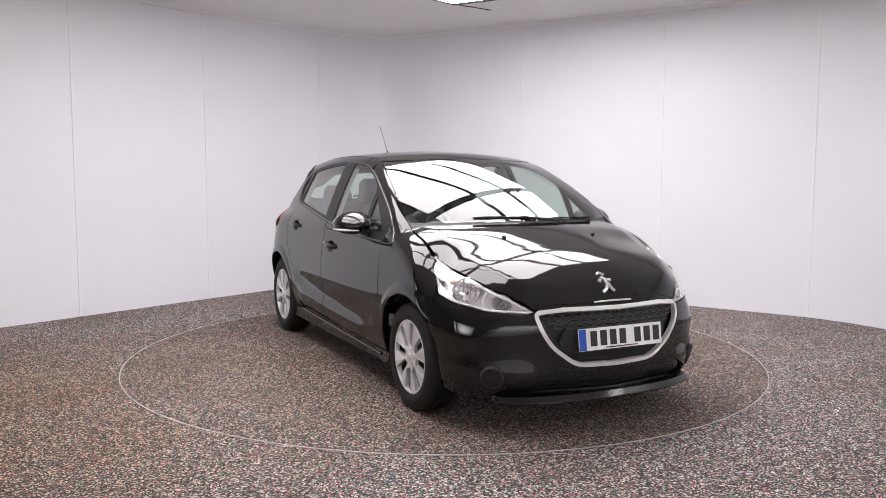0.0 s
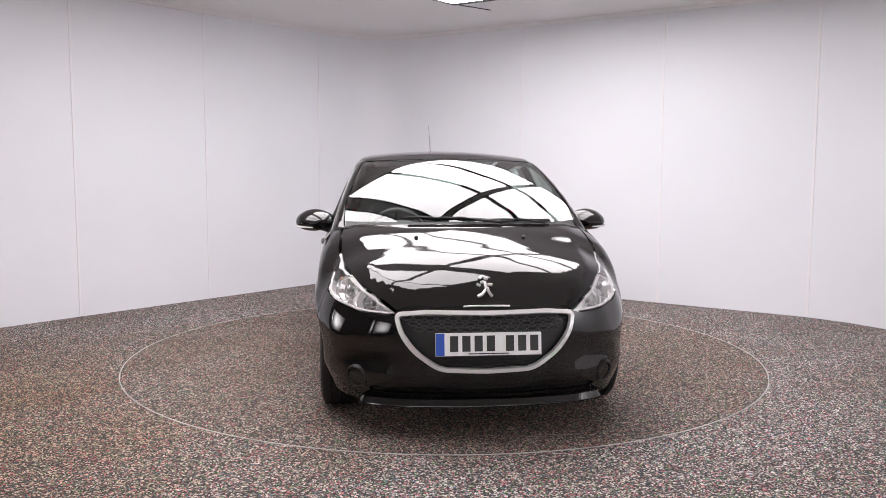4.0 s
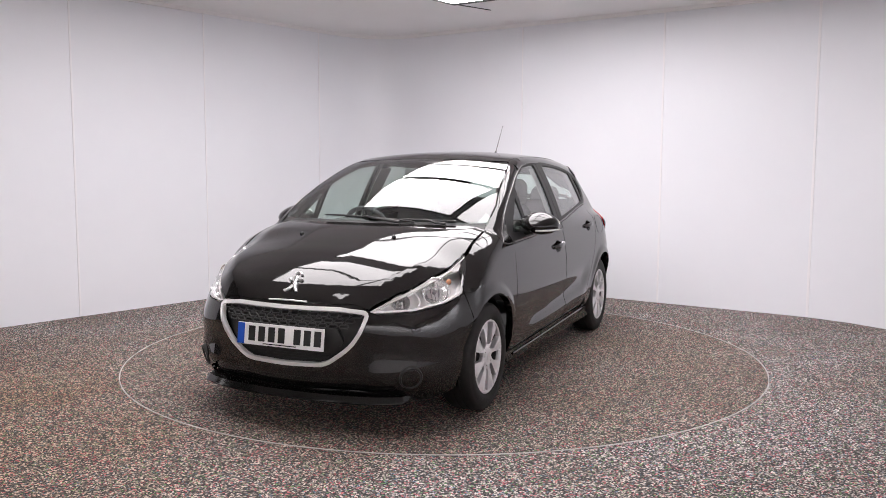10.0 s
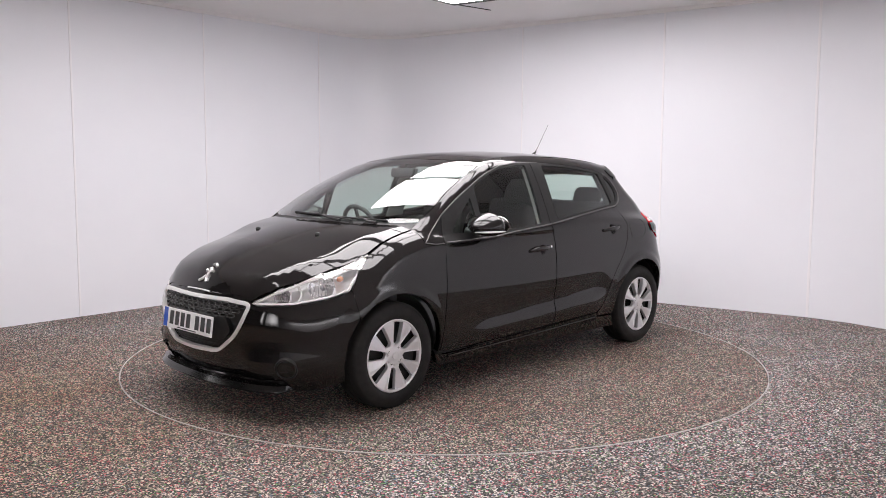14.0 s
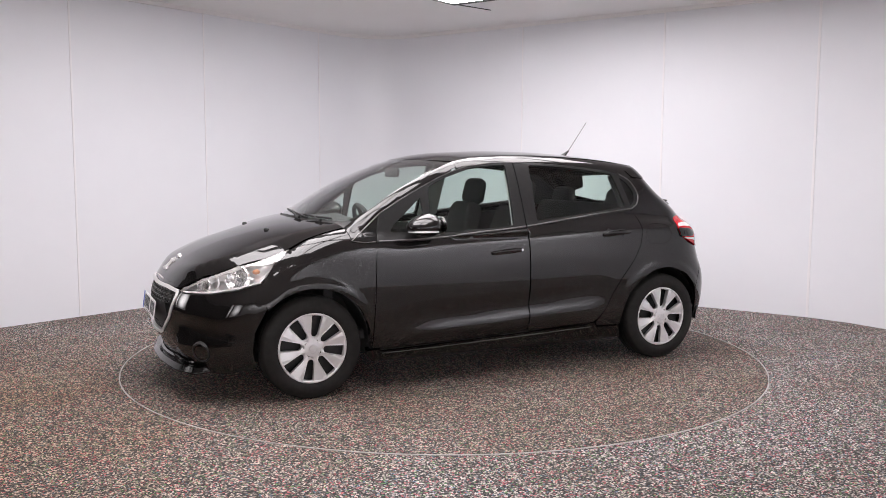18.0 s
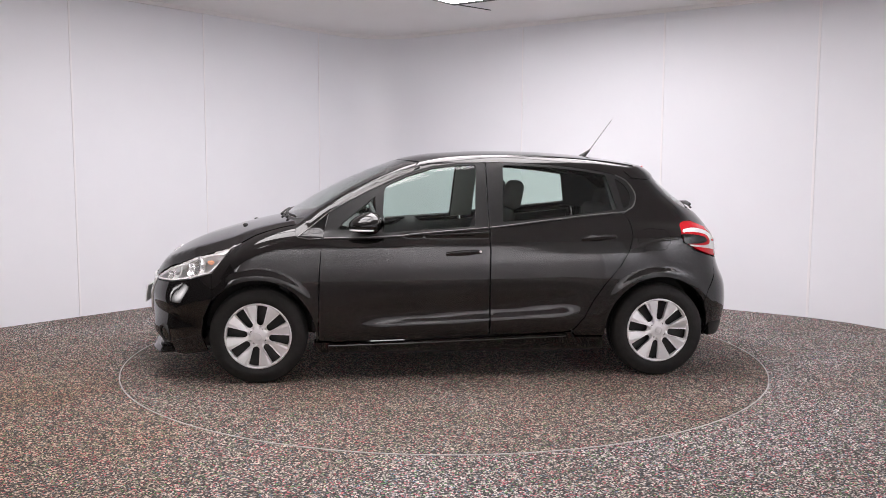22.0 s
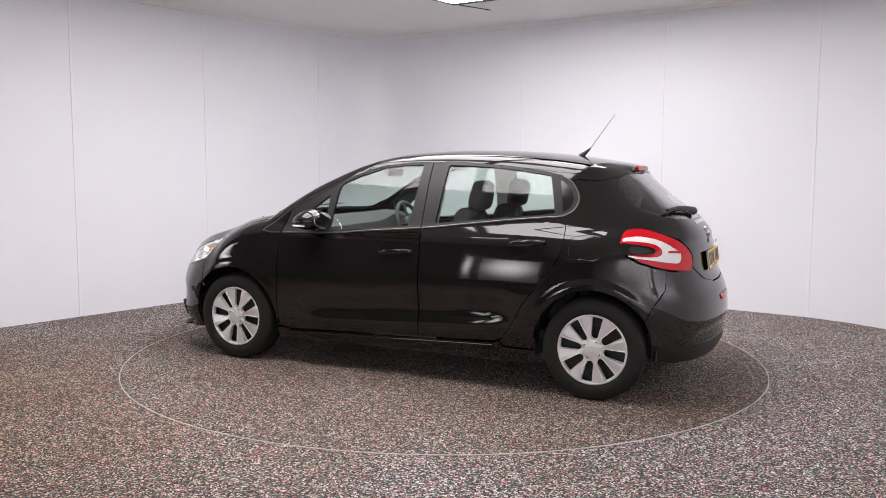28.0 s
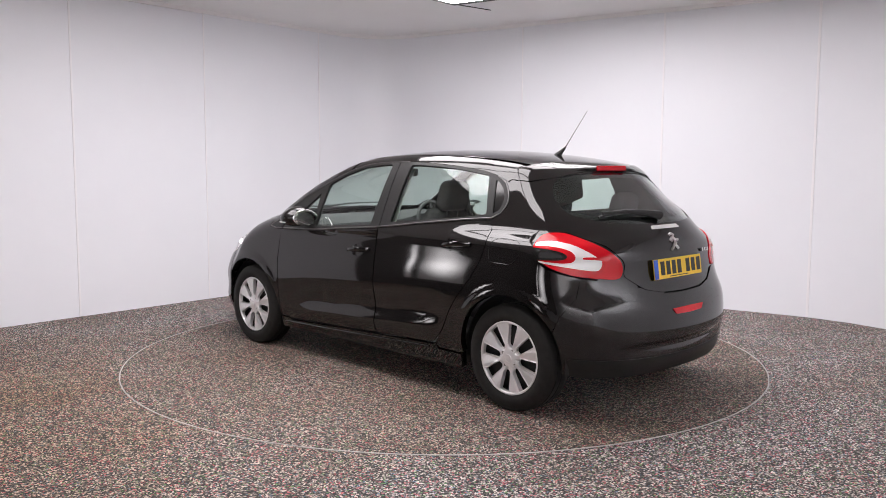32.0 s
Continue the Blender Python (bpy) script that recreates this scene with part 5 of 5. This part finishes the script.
        # handles
        for x0, x1, z0, z1, lock in HANDLES:
            cup = cup_loop(x0, x1, z0, z1)
            mid = cup.mean(0)
            grip = sheet("handle_cup", "side", cup, PAINT, car, h=0.009, lift=0.0, thick=0, hand=hand, label="dished black handle recess",
                         dish=lambda q: -0.028 * np.clip(1 - ((q[:, 0] - mid[0]) / 0.066) ** 2 - ((q[:, 1] - mid[1]) / 0.043) ** 2, 0, 1) ** 0.6)
            pts = [(x0 + (x1 - x0) * k, z0 + (z1 - z0) * k) for k in np.linspace(0, 1, 12)]
            lift = [0.004, 0.014, 0.022, 0.027, 0.03, 0.031, 0.031, 0.03, 0.027, 0.022, 0.014, 0.006]
            P = [Vector(lay("side", [q], u, hand)[0]) for q, u in zip(pts, lift)]
            bm = bmesh.new()
            rows = []
            for i, q in enumerate(P):
                hgt = 0.011 + 0.005 * math.sin(math.pi * i / 11)
                rows.append([bm.verts.new(q + Vector((0, d * hand, e))) for d, e in ((-0.010, -hgt), (0.001, -hgt * 0.9), (0.006, -hgt * 0.2), (0.004, hgt * 0.75), (-0.008, hgt))])
            for a, b in zip(rows, rows[1:]):
                for k in range(5):
                    bm.faces.new((a[k], a[(k + 1) % 5], b[(k + 1) % 5], b[k]))
            bm.faces.new(rows[0]), bm.faces.new(rows[-1])
            part("handle", bm, PAINT, grip, "gloss black pull handle", smooth=True, sharp=50)
            if lock:
                c = lay("side", [(x1 + 0.012, z1 + 0.001)], 0.010, hand)[0]
                part("lock", lathe([(0.0005, 0.010), (0.008, 0.010), (0.010, 0.004), (0.010, -0.012)], 16, pose(*c, -90 * hand, 0, 0)), CHROME, grip, smooth=True)
    # fuel flap on the left rear wing
    flap = outline([(-1.115, 0.93), (-1.19, 0.955), (-1.32, 0.945), (-1.345, 0.87), (-1.29, 0.815), (-1.13, 0.82)], 0.03, 0.015)
    bead("fuel_flap_gap", "side", flap[::2], 0.0016, GLOSS_BLACK, car, 0.0, closed=True, label="fine round fuel flap joint", sides=4)
    # front and rear plates
    c = onto("front", [(0, 0.488)])[0]
    plate("number_plate", car, pose(c[0] + 0.014, 0, 0.488), pose(0, 0, 0, 0, -8, 0), WHITE_PLATE, INK, 1)


MIRROR = shader("mirror_glass", (0.9, 0.9, 0.9), 0.02, 1.0)


def seat(name, car, x, y, wide, label):
    root = new(name)
    root.parent = car
    root.matrix_basis = pose(x, y, 0)
    tagged(root, label)
    bm = bmesh.new()
    box(bm, 0.50, wide, 0.15, pose(0.02, 0, 0.50, 0, -6, 0), 0.05, 3)
    part("cushion", bm, FABRIC, root, smooth=True)
    bm = bmesh.new()
    box(bm, 0.13, wide - 0.03, 0.60, pose(-0.30, 0, 0.785, 0, -17, 0), 0.055, 3)
    for v in bm.verts:
        if v.co.z > 0.85:
            v.co.y *= 1 - 0.38 * (v.co.z - 0.85) / 0.22 if wide < 0.7 else 1
    part("backrest", bm, FABRIC, root, smooth=True)
    return root


def headrest(parent, x, y, z):
    bm = bmesh.new()
    box(bm, 0.105, 0.25, 0.20, pose(x, y, z, 0, -12, 0), 0.05, 4)
    for v in bm.verts:
        v.co.y = y + (v.co.y - y) * (1.0 - 1.6 * max(0, v.co.z - z))
    rest = part("headrest", bm, FABRIC, parent, smooth=True)
    for s in (-0.05, 0.05):
        part("post", tube([(x + 0.005, y + s, z - 0.08), (x + 0.02, y + s, z - 0.19)], 0.006, 8), CHROME, rest)


def build_cabin(car):
    for y in (0.36, -0.36):
        s = seat("front_seat", car, 0.05, y, 0.50, "dark fabric front seat")
        headrest(s, -0.445, 0, 1.155)
    s = seat("rear_bench", car, -0.80, 0, 1.20, "dark fabric rear bench")
    for y in (0.36, -0.36):
        headrest(s, -0.42, y, 1.085)
    # dashboard
    bm = bmesh.new()
    rows = []
    for y in np.linspace(-0.70, 0.70, 15):
        k = (y / 0.7) ** 2
        hump = 0.045 * math.exp(-((y + 0.36) / 0.16) ** 2)
        rows.append([bm.verts.new((x, y, z)) for x, z in ((1.05 - 0.16 * k, 0.60), (1.06 - 0.17 * k, 0.955), (0.90 - 0.10 * k, 0.985), (0.72, 0.965 + hump), (0.62, 0.93 + hump), (0.60, 0.86), (0.66, 0.78), (0.66, 0.60))])
    for a, b in zip(rows, rows[1:]):
        for i in range(8):
            bm.faces.new((a[i], a[(i + 1) % 8], b[(i + 1) % 8], b[i]))
    bm.faces.new(rows[0]), bm.faces.new(rows[-1])
    dash = part("dashboard", bm, TRIM_DARK, car, "dark grey dashboard", smooth=True, sharp=40)
    # steering wheel on the right
    m = pose(0.50, -0.36, 0.90, 0, -68, 0)
    wheel = part("steering_wheel", tube([m @ Vector((0.175 * math.cos(a), 0.175 * math.sin(a), 0)) for a in np.linspace(0, 2 * math.pi, 33)[:-1]], 0.016, 10, closed=True), TRIM_DARK, car, "black steering wheel", smooth=True)
    part("hub", lathe([(0.0005, 0.02), (0.05, 0.018), (0.065, 0.0), (0.05, -0.05)], 20, m), TRIM_DARK, wheel, smooth=True)
    for a in (0, 90, 180):
        part("arm", tube([m @ Vector((0.05 * math.cos(radians(a - 90)), 0.05 * math.sin(radians(a - 90)), 0)), m @ Vector((0.17 * math.cos(radians(a - 90)), 0.17 * math.sin(radians(a - 90)), 0))], 0.014, 6), TRIM_DARK, wheel)
    # rear-view mirror
    bm = bmesh.new()
    box(bm, 0.03, 0.22, 0.065, pose(0.44, 0, 1.30, 0, -10, 0), 0.015)
    part("inside_mirror", bm, TRIM_DARK, car, "dark rear-view mirror", smooth=True)
    # floor, headliner, door trims, parcel shelf
    bm = bmesh.new()
    box(bm, 2.6, 1.38, 0.06, pose(-0.35, 0, 0.33), 0.01)
    box(bm, 0.06, 1.30, 0.60, pose(1.12, 0, 0.60), 0.01)
    box(bm, 0.06, 1.16, 0.40, pose(-1.64, 0, 0.60), 0.01)
    part("cabin_floor", bm, TRIM_DARK, car, "dark carpeted cabin floor")
    bm = bmesh.new()
    box(bm, 0.40, 1.22, 0.03, pose(-1.38, 0, 0.945), 0.01)
    part("parcel_shelf", bm, TRIM_DARK, car, "dark parcel shelf")
    roof = [(0.33, 0), (0.31, 0.25), (0.24, 0.50), (-0.2, 0.515), (-0.8, 0.50), (-1.2, 0.46), (-1.24, 0)]
    full = roof + [(x, -y) for x, y in roof[-2:0:-1]]
    sheet("headliner", "top", outline(full, 0.0, 0.06), TRIM_PALE, car, h=0.08, lift=-0.022, thick=0.004, both=True, label="pale grey headliner")
    for hand in (1, -1):
        inner = [(0.86, 0.885), (0.5, 0.895), (0.0, 0.935), (-0.5, 0.985), (-1.03, 1.03), (-1.0, 0.75), (-0.80, 0.45), (-0.72, 0.33), (0.86, 0.33)]
        sheet("door_trim", "side", outline(inner, 0.01, 0.06), TRIM_DARK, car, h=0.08, lift=-0.06, thick=0.004, hand=hand, both=True, label="dark door trim")
        for name, q, mat in (("pillar_trim", [(-0.085, 0.97), (-0.112, 1.35), (-0.275, 1.35), (-0.255, 0.98)], TRIM_PALE), ("pillar_trim", [(-1.0, 1.06), (-0.95, 1.30), (-1.12, 1.30), (-1.34, 1.16), (-1.42, 1.02)], TRIM_DARK)):
            sheet(name, "side", outline(q, 0.01, 0.05), mat, car, h=0.06, lift=-0.045, thick=0.004, hand=hand, both=True, label="pale pillar trim")


car = tagged(new("car"), "black five-door hatchback car standing on the turntable", "car")
build_shell(car)
build_front(car)
build_wheels(car)
build_underbody(car)
build_headlights(car)
build_tail(car)
build_fittings(car)
build_cabin(car)


def motions():
    rows, table_rows = [], []
    for i in range(33):
        turn = pose(0, 0, 0, 0, 0, HEADING + SPIN * i)
        rows.append((i, turn @ pose(CAR_X, CAR_Y, 0)))
        table_rows.append((i, turn))
    walk(car, rows)
    walk(TABLE, table_rows)


motions()
